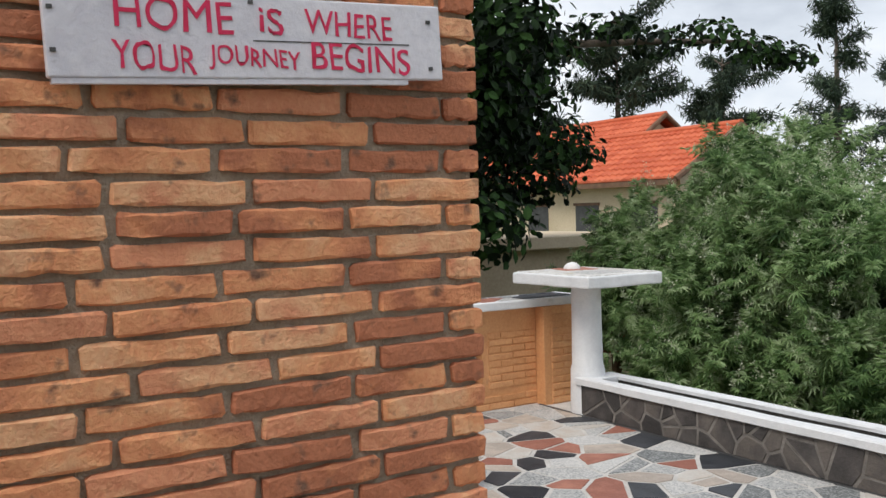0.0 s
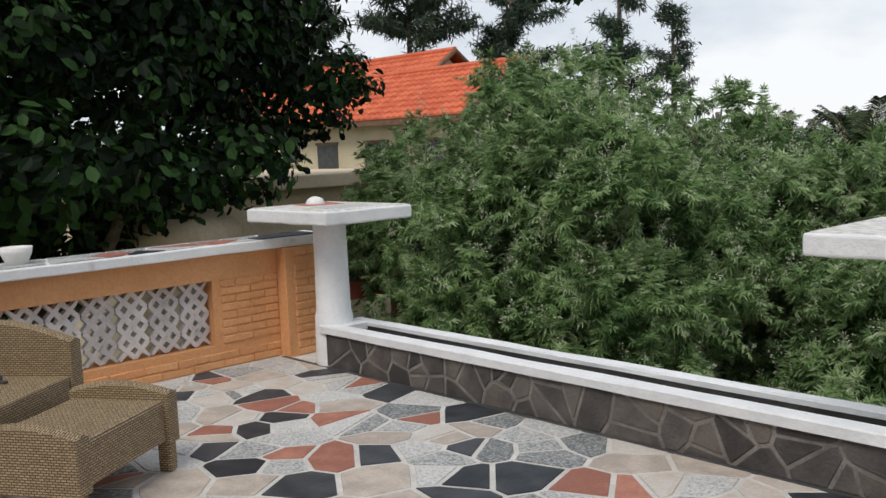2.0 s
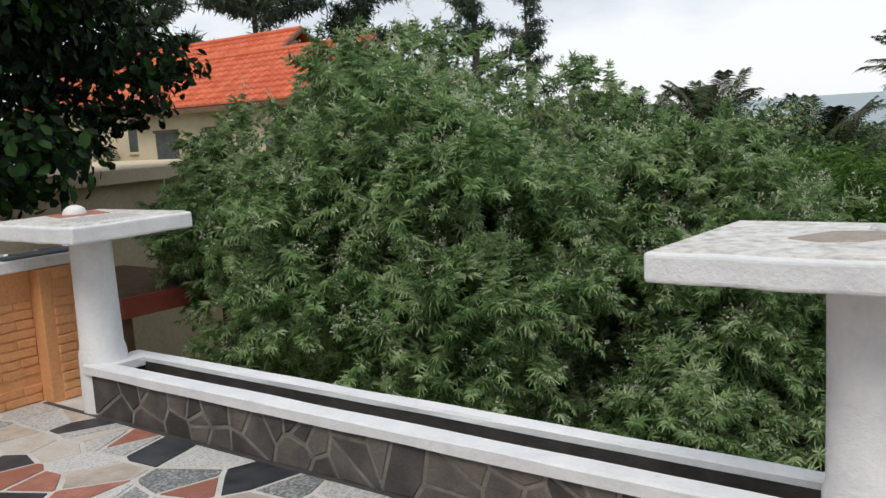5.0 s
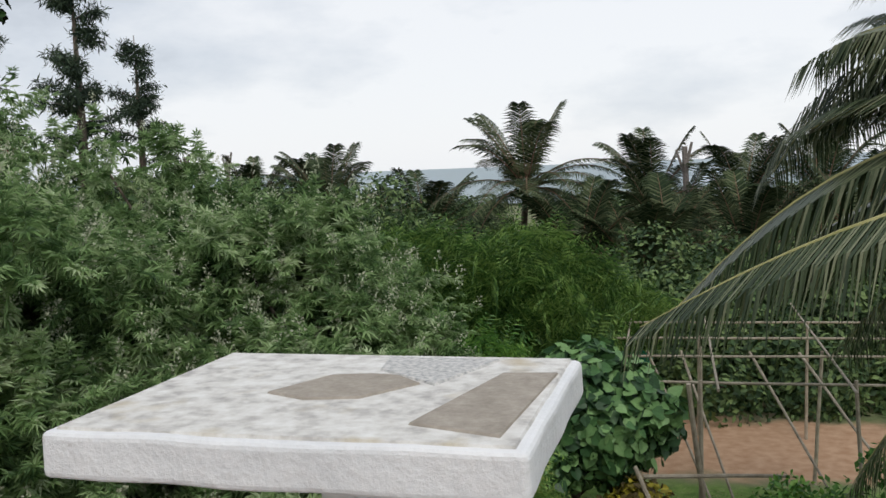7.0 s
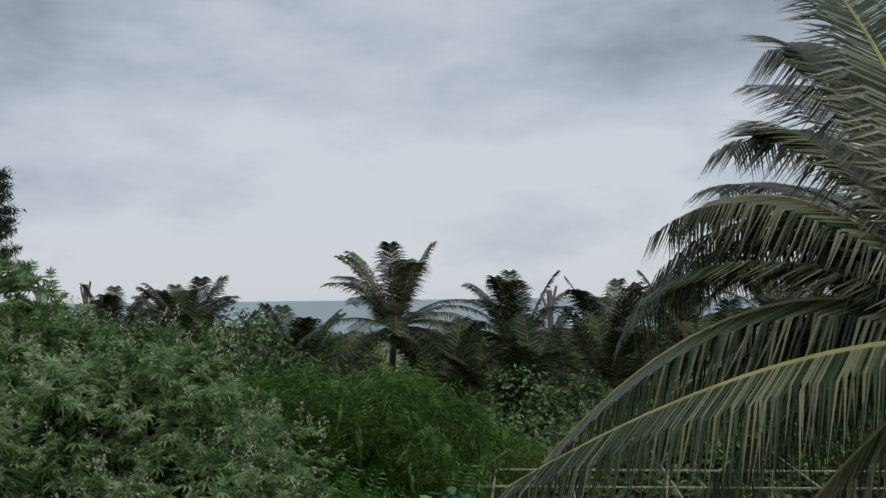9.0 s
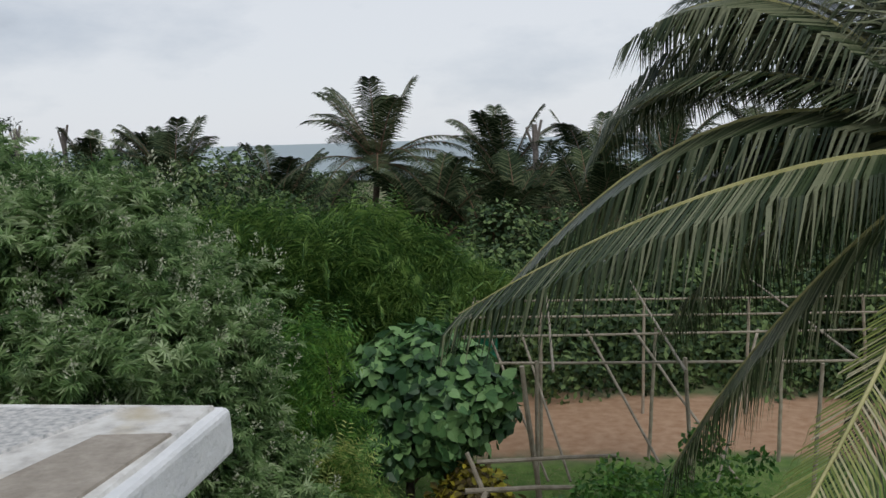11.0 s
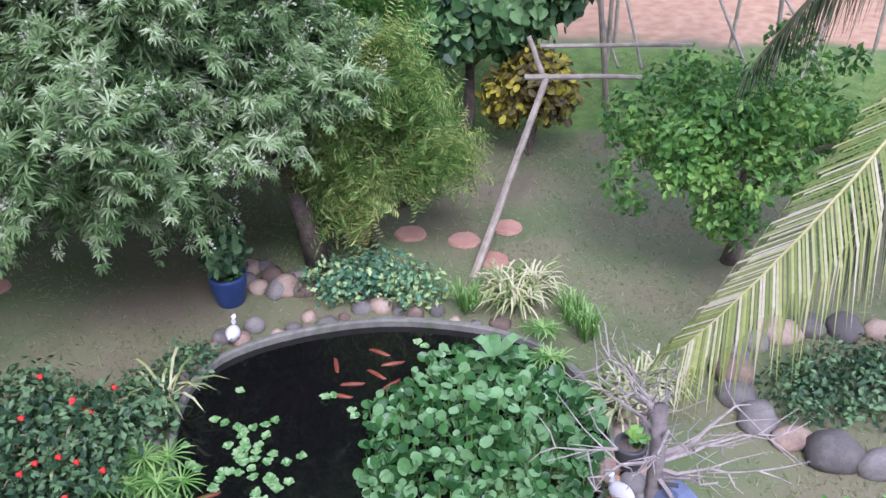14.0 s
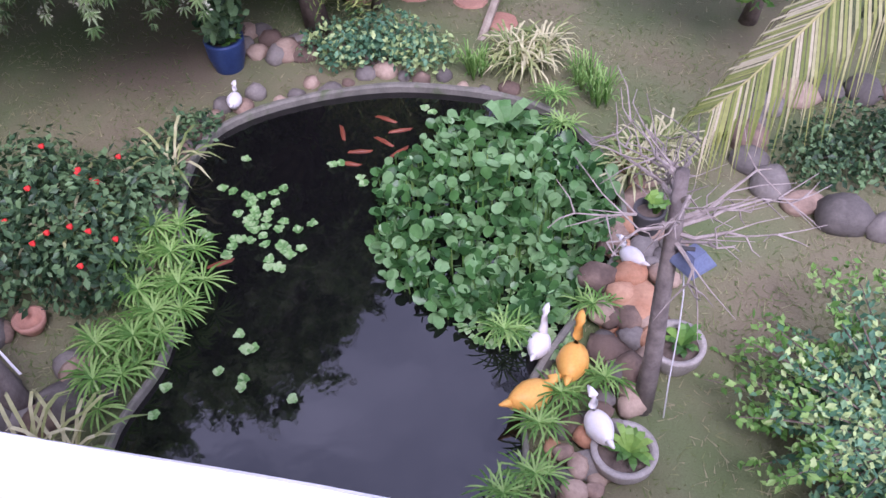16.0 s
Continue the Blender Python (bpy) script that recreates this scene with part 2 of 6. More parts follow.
M_BLUE = material("blue_glazed_pot", [(0.02, 0.04, 0.12), (0.04, 0.075, 0.19)], 6, 0.35, 0.1)
M_POT = material("grey_concrete_pot", [(0.30, 0.28, 0.25), (0.45, 0.42, 0.38)], 8, 0.9, 0.4, 60)
M_STATUE = material("white_statue_paint", [(0.72, 0.70, 0.68), (0.82, 0.80, 0.78)], 8, 0.5, 0.2)
M_ORANGE = material("orange_yellow_glaze", [(0.70, 0.30, 0.05), (0.80, 0.48, 0.12)], 4, 0.4, 0.15)
M_LAMP_SHADE = material("blue_grey_metal_shade", [(0.12, 0.15, 0.24), (0.20, 0.24, 0.35)], 6, 0.45, 0.1, metal=0.3)
M_FISH = material("orange_koi", [(0.16, 0.045, 0.025), (0.27, 0.08, 0.04)], 9, 0.4, 0)
M_DARKPOST = material("dark_weathered_post", [(0.13, 0.11, 0.10), (0.25, 0.22, 0.195)], 14, 0.9, 0.5, 60)
M_CABLE = material("white_cable", [(0.6, 0.6, 0.6), (0.7, 0.7, 0.7)], 6, 0.5, 0)
M_CURB = material("pond_kerb_cement", [(0.13, 0.13, 0.105), (0.25, 0.24, 0.20)], 8, 0.9, 0.5, 60, stain=((0.12, 0.15, 0.08), 6, 0.56))
M_NET = material("green_shade_net", [(0.02, 0.22, 0.13), (0.04, 0.30, 0.18)], 9, 0.8, 0.2)
M_STUD = material("dark_metal", [(0.05, 0.05, 0.05), (0.09, 0.09, 0.09)], 6, 0.5, 0)


def ground_material():
    """Dry lawn with bare patches, and a bed of bare orange soil."""
    m = material("dry_lawn", [(0.19, 0.16, 0.105), (0.195, 0.185, 0.105), (0.145, 0.175, 0.08), (0.10, 0.155, 0.05)], 0.8, 0.95, 0.8, 70)
    nt = m.node_tree
    bsdf = nt.nodes["Principled BSDF"]
    old = bsdf.inputs["Base Color"].links[0].from_socket
    geo = nt.nodes.new("ShaderNodeNewGeometry")
    split = nt.nodes.new("ShaderNodeSeparateXYZ")
    wob = nt.nodes.new("ShaderNodeTexNoise")
    wob.inputs["Scale"].default_value, wob.inputs["Detail"].default_value = 1.1, 5
    nt.links.new(geo.outputs["Position"], split.inputs[0])
    nt.links.new(geo.outputs["Position"], wob.inputs["Vector"])

    def band(lo, hi, soft):
        add = nt.nodes.new("ShaderNodeMath")
        add.operation = "MULTIPLY_ADD"
        add.inputs[1].default_value = 1.6
        nt.links.new(wob.outputs["Fac"], add.inputs[0])
        nt.links.new(split.outputs["Y"], add.inputs[2])
        a = nt.nodes.new("ShaderNodeMapRange")
        a.inputs["From Min"].default_value, a.inputs["From Max"].default_value = lo + 0.8, lo + 0.8 + soft
        nt.links.new(add.outputs[0], a.inputs["Value"])
        b = nt.nodes.new("ShaderNodeMapRange")
        b.inputs["From Min"].default_value, b.inputs["From Max"].default_value = hi + 0.8 + soft, hi + 0.8
        nt.links.new(add.outputs[0], b.inputs["Value"])
        mul = nt.nodes.new("ShaderNodeMath")
        mul.operation = "MULTIPLY"
        nt.links.new(a.outputs[0], mul.inputs[0])
        nt.links.new(b.outputs[0], mul.inputs[1])
        return mul.outputs[0]

    for (lo, hi, soft), stops in (((9.4, 12.6, 0.5), ((0.09, 0.17, 0.035), (0.16, 0.25, 0.06))), ((13.0, 16.3, 0.4), ((0.37, 0.22, 0.13), (0.47, 0.31, 0.20)))):
        tint = nt.nodes.new("ShaderNodeTexNoise")
        tint.inputs["Scale"].default_value, tint.inputs["Detail"].default_value = 5, 8
        nt.links.new(geo.outputs["Position"], tint.inputs["Vector"])
        ramp = nt.nodes.new("ShaderNodeValToRGB")
        ramp.color_ramp.elements[0].position, ramp.color_ramp.elements[0].color = 0.35, (*stops[0], 1)
        ramp.color_ramp.elements[1].position, ramp.color_ramp.elements[1].color = 0.65, (*stops[1], 1)
        nt.links.new(tint.outputs["Fac"], ramp.inputs["Fac"])
        mix = nt.nodes.new("ShaderNodeMixRGB")
        nt.links.new(band(lo, hi, soft), mix.inputs["Fac"])
        nt.links.new(old, mix.inputs["Color1"])
        nt.links.new(ramp.outputs["Color"], mix.inputs["Color2"])
        old = mix.outputs["Color"]
    nt.links.new(old, bsdf.inputs["Base Color"])
    return m


def water_material(name, colour, rough, ripple, scale):
    m = bpy.data.materials.new(name)
    m.use_nodes = True
    nt = m.node_tree
    bsdf = nt.nodes["Principled BSDF"]
    bsdf.inputs["Base Color"].default_value = (*colour, 1)
    bsdf.inputs["Roughness"].default_value, bsdf.inputs["IOR"].default_value = rough, 1.5
    bsdf.inputs["Specular IOR Level"].default_value = 1.0
    geo = nt.nodes.new("ShaderNodeNewGeometry")
    n = nt.nodes.new("ShaderNodeTexNoise")
    n.inputs["Scale"].default_value, n.inputs["Detail"].default_value = scale, 3
    b = nt.nodes.new("ShaderNodeBump")
    b.inputs["Strength"].default_value, b.inputs["Distance"].default_value = ripple, 0.02
    nt.links.new(geo.outputs["Position"], n.inputs["Vector"])
    nt.links.new(n.outputs["Fac"], b.inputs["Height"])
    nt.links.new(b.outputs["Normal"], bsdf.inputs["Normal"])
    return m


def wicker_material():
    """Woven strands: staggered rows in the UV map, raised and tinted strand by strand."""
    m = bpy.data.materials.new("woven_wicker")
    m.use_nodes = True
    nt = m.node_tree
    bsdf = nt.nodes["Principled BSDF"]
    uv = nt.nodes.new("ShaderNodeUVMap")
    weave = nt.nodes.new("ShaderNodeTexBrick")
    weave.inputs["Scale"].default_value = 1.0
    weave.inputs["Brick Width"].default_value, weave.inputs["Row Height"].default_value = 0.023, 0.0100
    weave.inputs["Mortar Size"].default_value, weave.inputs["Mortar Smooth"].default_value = 0.0024, 0.6
    weave.inputs["Color1"].default_value, weave.inputs["Color2"].default_value = (0.48, 0.36, 0.21, 1), (0.33, 0.235, 0.13, 1)
    weave.inputs["Mortar"].default_value = (0.075, 0.05, 0.03, 1)
    b = nt.nodes.new("ShaderNodeBump")
    b.invert = True
    b.inputs["Strength"].default_value, b.inputs["Distance"].default_value = 0.9, 0.004
    nt.links.new(uv.outputs["UV"], weave.inputs["Vector"])
    nt.links.new(weave.outputs["Color"], bsdf.inputs["Base Color"])
    nt.links.new(weave.outputs["Fac"], b.inputs["Height"])
    nt.links.new(b.outputs["Normal"], bsdf.inputs["Normal"])
    bsdf.inputs["Roughness"].default_value = 0.6
    return m


M_GROUND = ground_material()
M_POND = water_material("dark_pond_water", (0.006, 0.006, 0.006), 0.03, 0.10, 4.0)
M_SEA = water_material("grey_sea", (0.27, 0.34, 0.36), 0.5, 0.3, 0.4)
M_WICKER = wicker_material()


# ---- mesh helpers ----
def thing(name, at, label, category, group="", rz=0.0):
    ob = new(name)
    ob.matrix_world = pose(*at, 0, 0, rz)
    return tagged(ob, label, category, group)


def mesh_of(name, verts, faces, mat, smooth=False):
    me = bpy.data.meshes.new(name)
    me.from_pydata([tuple(v) for v in verts], [], faces)
    me.materials.append(mat)
    if smooth:
        me.shade_smooth()
    return me


def hang(ob, parent):
    """Make ob a child of parent with its world pose kept as its own local pose."""
    if parent:
        ob.parent = parent
    return ob


def part(name, bm, mat, parent, label="", smooth=False):
    me = bpy.data.meshes.new(name)
    bm.to_mesh(me)
    bm.free()
    me.materials.append(mat)
    if smooth:
        me.shade_smooth()
    return tagged(hang(new(name, me), parent), label)


def raw(name, verts, faces, mat, parent=None, label="", smooth=False):
    return tagged(hang(new(name, mesh_of(name, verts, faces, mat, smooth)), parent), label)


def structure(ob, label, category="structure"):
    return tagged(ob, label, category, "", "structure")


def box(bm, lo, hi, bevel=0.0, m=None, segments=2):
    vs = bmesh.ops.create_cube(bm, size=1.0)["verts"]
    lo, hi = Vector(lo), Vector(hi)
    for v in vs:
        v.co = Vector((lo[i] + (v.co[i] + 0.5) * (hi[i] - lo[i]) for i in range(3)))
    if bevel:
        es = {e for v in vs for e in v.link_edges}
        got = bmesh.ops.bevel(bm, geom=list(es), offset=bevel, segments=segments, affect="EDGES", profile=0.5)
        vs = list({v for f in got["faces"] for v in f.verts} | {v for v in vs if v.is_valid})
    if m is not None:
        bmesh.ops.transform(bm, matrix=m, verts=vs)
    return vs


def boxed(name, lo, hi, mat, parent=None, bevel=0.0, label=""):
    bm = bmesh.new()
    box(bm, lo, hi, bevel)
    return part(name, bm, mat, parent, label)


def tube(points, radii, sides=8, close=True):
    """Vertices and faces of a tube along points."""
    verts, faces = [], []
    pts = [Vector(p) for p in points]
    up = Vector((0.31, 0.17, 0.93))
    for i, p in enumerate(pts):
        d = (pts[min(i + 1, len(pts) - 1)] - pts[max(i - 1, 0)]).normalized()
        a = d.cross(up if abs(d.dot(up)) < 0.95 else Vector((1, 0, 0))).normalized()
        b = d.cross(a)
        for k in range(sides):
            t = 2 * math.pi * k / sides
            verts.append(p + float(radii[i]) * (math.cos(t) * a + math.sin(t) * b))
    for i in range(len(pts) - 1):
        for k in range(sides):
            j = (k + 1) % sides
            faces.append((i * sides + k, i * sides + j, (i + 1) * sides + j, (i + 1) * sides + k))
    if close:
        faces.append(tuple(range(sides - 1, -1, -1)))
        faces.append(tuple(range((len(pts) - 1) * sides, len(pts) * sides)))
    return verts, faces


def join(chunks):
    verts, faces = [], []
    for v, f in chunks:
        n = len(verts)
        verts += list(v)
        faces += [tuple(i + n for i in q) for q in f]
    return verts, faces


def turned(profile, sides=20, centre=(0, 0, 0)):
    """A lathe body from (radius, height) pairs."""
    verts, faces = [], []
    for r, z in profile:
        for k in range(sides):
            t = 2 * math.pi * k / sides
            verts.append((centre[0] + r * math.cos(t), centre[1] + r * math.sin(t), centre[2] + z))
    for i in range(len(profile) - 1):
        for k in range(sides):
            j = (k + 1) % sides
            faces.append((i * sides + k, i * sides + j, (i + 1) * sides + j, (i + 1) * sides + k))
    return verts, faces


def blades(rng, where, normals, shape, size, jitter=0.5, droop=0.0):
    """Leaves from one outline: where (n,3), facing normals, each scaled and turned. shape: (verts (k,3), faces)."""
    n = len(where)
    sv = np.array(shape[0], float)
    nrm = normals + rng.normal(0, jitter, (n, 3))
    nrm /= np.linalg.norm(nrm, axis=1)[:, None] + 1e-9
    along = rng.normal(0, 1, (n, 3)) + np.array((0, 0, -droop)) + 0.6 * normals
    along -= (along * nrm).sum(1)[:, None] * nrm
    along /= np.linalg.norm(along, axis=1)[:, None] + 1e-9
    side = np.cross(along, nrm)
    s = size * rng.uniform(0.65, 1.3, n)
    v = where[:, None, :] + s[:, None, None] * (sv[None, :, 0:1] * side[:, None] + sv[None, :, 1:2] * along[:, None] + sv[None, :, 2:3] * nrm[:, None])
    k = len(sv)
    faces = [tuple(int(i) + k * j for i in f) for j in range(n) for f in shape[1]]
    return v.reshape(-1, 3), faces


OVAL = ([(0, 0, 0), (0.26, 0.3, 0.06), (0.30, 0.68, 0.04), (0, 1, -0.05), (-0.30, 0.68, 0.04), (-0.26, 0.3, 0.06), (0, 0.5, -0.03)], [(0, 1, 6), (1, 2, 6), (2, 3, 6), (3, 4, 6), (4, 5, 6), (5, 0, 6)])
HEART = ([(0, 0, 0), (0.30, -0.12, 0.05), (0.52, 0.16, 0.04), (0.40, 0.55, 0), (0, 1, -0.08), (-0.40, 0.55, 0), (-0.52, 0.16, 0.04), (-0.30, -0.12, 0.05), (0, 0.4, -0.05)], [(i, (i + 1) % 8, 8) for i in range(8)])
ROUND = ([(0, 0, 0), (0.34, 0.12, 0.08), (0.48, 0.45, 0.10), (0.34, 0.82, 0.05), (0, 0.98, 0), (-0.34, 0.82, 0.05), (-0.48, 0.45, 0.10), (-0.34, 0.12, 0.08), (0, 0.5, -0.02)], [(i, (i + 1) % 8, 8) for i in range(8)])
SMALL = ([(0, 0, 0), (0.28, 0.5, 0.05), (0, 1, 0), (-0.28, 0.5, 0.05)], [(0, 1, 2), (0, 2, 3)])


def palmate(fingers=5, width=0.085, spread=1.15):
    """A hand of narrow fingers that share the leaf's foot, folded and drooping at the tips."""
    verts, faces = [(0, 0, 0)], []
    for i in range(fingers):
        a = spread * (i - (fingers - 1) / 2) / ((fingers - 1) / 2)
        l = 1.0 - 0.28 * abs(a)
        d, s = (math.sin(a), math.cos(a)), (math.cos(a), -math.sin(a))
        n = len(verts)
        verts += [(d[0] * l * 0.45 + s[0] * width, d[1] * l * 0.45 + s[1] * width, 0.03), (d[0] * l, d[1] * l, -0.2), (d[0] * l * 0.45 - s[0] * width, d[1] * l * 0.45 - s[1] * width, 0.03)]
        faces += [(0, n, n + 1), (0, n + 1, n + 2)]
    return verts, faces


def feather(pairs=6, leaf=0.22, width=0.06):
    verts, faces = [], []
    for i in range(pairs):
        y = 0.15 + 0.85 * i / (pairs - 1)
        l = leaf * (1.1 - 0.5 * i / pairs)
        for sg in (-1, 1):
            n = len(verts)
            verts += [(0, y, 0), (sg * l * 0.5, y + 0.02 + width, 0.01), (sg * l, y + 0.10, -0.05), (sg * l * 0.5, y + 0.10 - width, 0.01)]
            faces += [(n, n + 1, n + 2), (n, n + 2, n + 3)]
    return verts, faces


PALMATE, FEATHER = palmate(), feather(7, 0.34, 0.055)


def lobe_points(rng, lobes, n, shell=0.55):
    """Points and outward normals inside a set of ellipsoids (centre, radii), thicker near their outsides, ragged by noise."""
    vol = np.array([r[0] * r[1] * r[2] for _, r in lobes]) ** 0.75
    pick = rng.choice(len(lobes), n, p=vol / vol.sum())
    d = rng.normal(0, 1, (n, 3))
    d /= np.linalg.norm(d, axis=1)[:, None]
    rad = rng.uniform(shell ** 3, 1.0, n) ** (1 / 3) * rng.uniform(0.86, 1.12, n)
    c = np.array([lobes[i][0] for i in pick], float)
    r = np.array([lobes[i][1] for i in pick], float)
    return c + d * r * rad[:, None], d


def sprout(rng, centre, radii, count, size):
    """Smaller lobes scattered over an ellipsoid, so that the outline is uneven."""
    out = []
    for _ in range(count):
        d = rng.normal(0, 1, 3)
        d /= np.linalg.norm(d)
        if d[2] < -0.75:
            d[2] *= -0.5
        s = size * rng.uniform(0.65, 1.35)
        out.append((np.array(centre) + d * np.array(radii) * rng.uniform(0.55, 0.94), (s, s, s * rng.uniform(0.7, 1.0))))
    return out


def limbs(rng, foot, lobes, thick, count=7, lean=0.0):
    """A tapered trunk with bent limbs that reach into the lobes."""
    foot = Vector(foot)
    top = Vector(np.mean([l[0] for l in lobes], axis=0))
    fork = foot.lerp(top, 0.45)
    fork.x, fork.y = foot.x * 0.6 + fork.x * 0.4, foot.y * 0.6 + fork.y * 0.4
    chunks = [tube([foot + Vector((0, 0, -0.05)), foot.lerp(fork, 0.35) + Vector((0.04, -0.03, 0)), fork], [thick * 1.25, thick, thick * 0.75], 9)]
    for i in rng.choice(len(lobes), min(count, len(lobes)), replace=False):
        end = Vector(lobes[i][0])
        mid = fork.lerp(end, 0.5) + Vector(rng.normal(0, 0.12, 3)) * (end - fork).length * 0.5
        chunks.append(tube([fork - Vector((0, 0, thick * 0.5)), mid, end], [thick * 0.55, thick * 0.36, thick * 0.1], 6))
    return join(chunks)


def tree(name, label, foot, lobes, n, shape, size, mat, seed, thick=0.12, shell=0.55, jitter=0.55, droop=0.4, category="tree", group="", count=8, limbed=None):
    rng = np.random.default_rng(seed)
    ob = tagged(new(name), label, category, group)
    ob.matrix_world = pose(*foot)
    loc = [(np.array(c) - np.array(foot), r) for c, r in lobes]
    v, f = limbs(rng, (0, 0, 0), loc[:limbed], thick, count)
    raw("trunk", v, f, M_BARK, ob, "", True)
    p, d = lobe_points(rng, loc, n, shell)
    d[:, 2] += 0.35
    v, f = blades(rng, p, d, shape, size, jitter, droop)
    raw("crown", v, f, mat, ob)
    return ob


def cells(rng, x0, x1, y0, y1, size, squash=1.0, gap=0.012, drop=0.0):
    """Irregular stone outlines that fill a rectangle: each site's nearest region, cut by its neighbours and drawn in by the joint."""
    nx, ny = max(1, round((x1 - x0) / size)), max(1, round((y1 - y0) / (size * squash)))
    pts = []
    for i in range(nx):
        for j in range(ny):
            pts.append((x0 + (i + 0.5 + rng.uniform(-0.75, 0.75)) * (x1 - x0) / nx, y0 + (j + 0.5 + rng.uniform(-0.75, 0.75)) * (y1 - y0) / ny))
    pts = np.array(pts)
    pts = pts[rng.random(len(pts)) >= drop]
    out = []
    for i, p in enumerate(pts):
        poly = [(x0, y0), (x1, y0), (x1, y1), (x0, y1)]
        near = np.argsort(((pts - p) ** 2).sum(1))[1:22]
        for q in pts[near]:
            d = q - p
            l = math.hypot(*d)
            nrm = d / l
            lim = nrm @ ((p + q) / 2) - gap / 2
            cut = []
            for a, b in zip(poly, poly[1:] + poly[:1]):
                sa, sb = nrm[0] * a[0] + nrm[1] * a[1] - lim, nrm[0] * b[0] + nrm[1] * b[1] - lim
                if sa <= 0:
                    cut.append(a)
                if sa * sb < 0:
                    t = sa / (sa - sb)
                    cut.append((a[0] + t * (b[0] - a[0]), a[1] + t * (b[1] - a[1])))
            poly = cut
            if len(poly) < 3:
                break
        if len(poly) >= 3:
            poly = [a for a, b in zip(poly, poly[1:] + poly[:1]) if math.hypot(a[0] - b[0], a[1] - b[1]) > 0.008]
        if len(poly) >= 3:
            out.append((p, poly))
    return out


def slab_of(poly, place, thick, inset=0.004):
    """A thin stone from an outline. place(u, v, h) gives the world point at height h over the surface."""
    c = np.mean(poly, axis=0)
    k = len(poly)
    verts = [place(u, v, 0) for u, v in poly]
    for u, v in poly:
        w = np.array((c[0] - u, c[1] - v))
        w = w / (np.linalg.norm(w) + 1e-9) * inset
        verts.append(place(u + w[0], v + w[1], thick))
    faces = [tuple(range(k, 2 * k))] + [(i, (i + 1) % k, k + (i + 1) % k, k + i) for i in range(k)]
    return verts, faces


# ---- large structure ----
R = np.random.default_rng(7)
raw_ground = raw("ground", [(-2500, -600, GROUND), (2500, -600, GROUND), (2500, 3500, GROUND), (-2500, 3500, GROUND)], [(0, 1, 2, 3)], M_GROUND)
structure(raw_ground, "dry patchy lawn with a bed of bare orange soil", "ground")
sea = raw("water", [(-2400, 110, GROUND + 0.3), (2400, 110, GROUND + 0.3), (2400, 3400, GROUND + 0.3), (-2400, 3400, GROUND + 0.3)], [(0, 1, 2, 3)], M_SEA)
structure(sea, "calm grey sea under an overcast sky", "sea")

FRONT, BACK, RIM = -0.03, 0.28, 0.26
INNER, OUTER = FRONT + 0.072, BACK - 0.075
EAST, SOUTH = 6.4, -6.2
base = boxed("wall_lower_storey", (-0.95, SOUTH, GROUND), (EAST, BACK - 0.03, -0.03), M_CREAM)
structure(base, "plain cream wall of the storey below the terrace", "wall")
floor = boxed("floor", (-0.9, SOUTH, -0.03), (EAST, FRONT + 0.02, 0.0), M_GROUT)
structure(floor, "terrace floor of crazy paving in pale grout", "floor")
corner_floor = boxed("floor_corner", (-0.9, FRONT + 0.02, -0.03), (-0.02, 0.25, -0.002), M_GROUT)
structure(corner_floor, "small strip of floor beside the planter", "floor")
gap = boxed("trim_drain", (-0.46, FRONT - 0.03, 0.0), (EAST, FRONT - 0.003, 0.004), M_STUD)
structure(gap, "dark drain joint along the foot of the planter", "trim")

# plain walls that close the terrace behind the walker
structure(boxed("wall_south", (-0.9, SOUTH - 0.2, 0), (EAST + 0.2, SOUTH, 2.6), M_CREAM), "plain cream plastered wall", "wall")
structure(boxed("wall_east", (EAST, SOUTH, 0), (EAST + 0.2, -3.2, 2.6), M_CREAM), "plain cream plastered wall", "wall")

# planter: stone face, two white rims, cement trench
planter = structure(new("wall_planter"), "low planter wall faced in dark stone with white painted rims", "planter")
bm = bmesh.new()
box(bm, (-0.0, FRONT + 0.004, -0.03), (EAST, INNER - 0.004, RIM - 0.045))
box(bm, (-0.0, OUTER + 0.004, -0.6), (EAST, BACK - 0.008, RIM - 0.028))
# trench walls are coloured as dark as the soil
part("core", bm, M_TRENCH, planter)
boxed("soil", (0.0, INNER - 0.004, -0.03), (EAST, OUTER + 0.004, 0.06), M_TRENCH, planter, 0, "dark soil in the trench")
part("joint_mortar", (lambda b: (box(b, (0.0, FRONT, 0.0), (EAST, FRONT + 0.004, RIM - 0.045)), b)[1])(bmesh.new()), M_RIB, planter)
for nm, lo, hi in (("front_rim", FRONT - 0.022, INNER), ("back_rim", OUTER, BACK)):
    bm = bmesh.new()
    vs = []
    n = 64
    th = 0.05 if lo < 0 else 0.03
    prof = [(lo, RIM - th), (lo, RIM - 0.008), (lo + 0.008, RIM), (hi - 0.008, RIM), (hi, RIM - 0.008), (hi, RIM - th)]
    for i in range(n + 1):
        x = -0.03 + (EAST + 0.03) * i / n
        vs.append([bm.verts.new((x, y + 0.004 * noise.noise((x * 3, k, lo * 9)), z + 0.004 * noise.noise((x * 2.2, 5 + k, lo)))) for k, (y, z) in enumerate(prof)])
    for a, b in zip(vs, vs[1:]):
        for k in range(len(prof)):
            j = (k + 1) % len(prof)
            bm.faces.new((a[k], a[j], b[j], b[k]))
    bm.faces.new(vs[0])
    bm.faces.new(vs[-1][::-1])
    bmesh.ops.recalc_face_normals(bm, faces=bm.faces)
    part(nm, bm, M_WHITE, planter, "white painted rim")
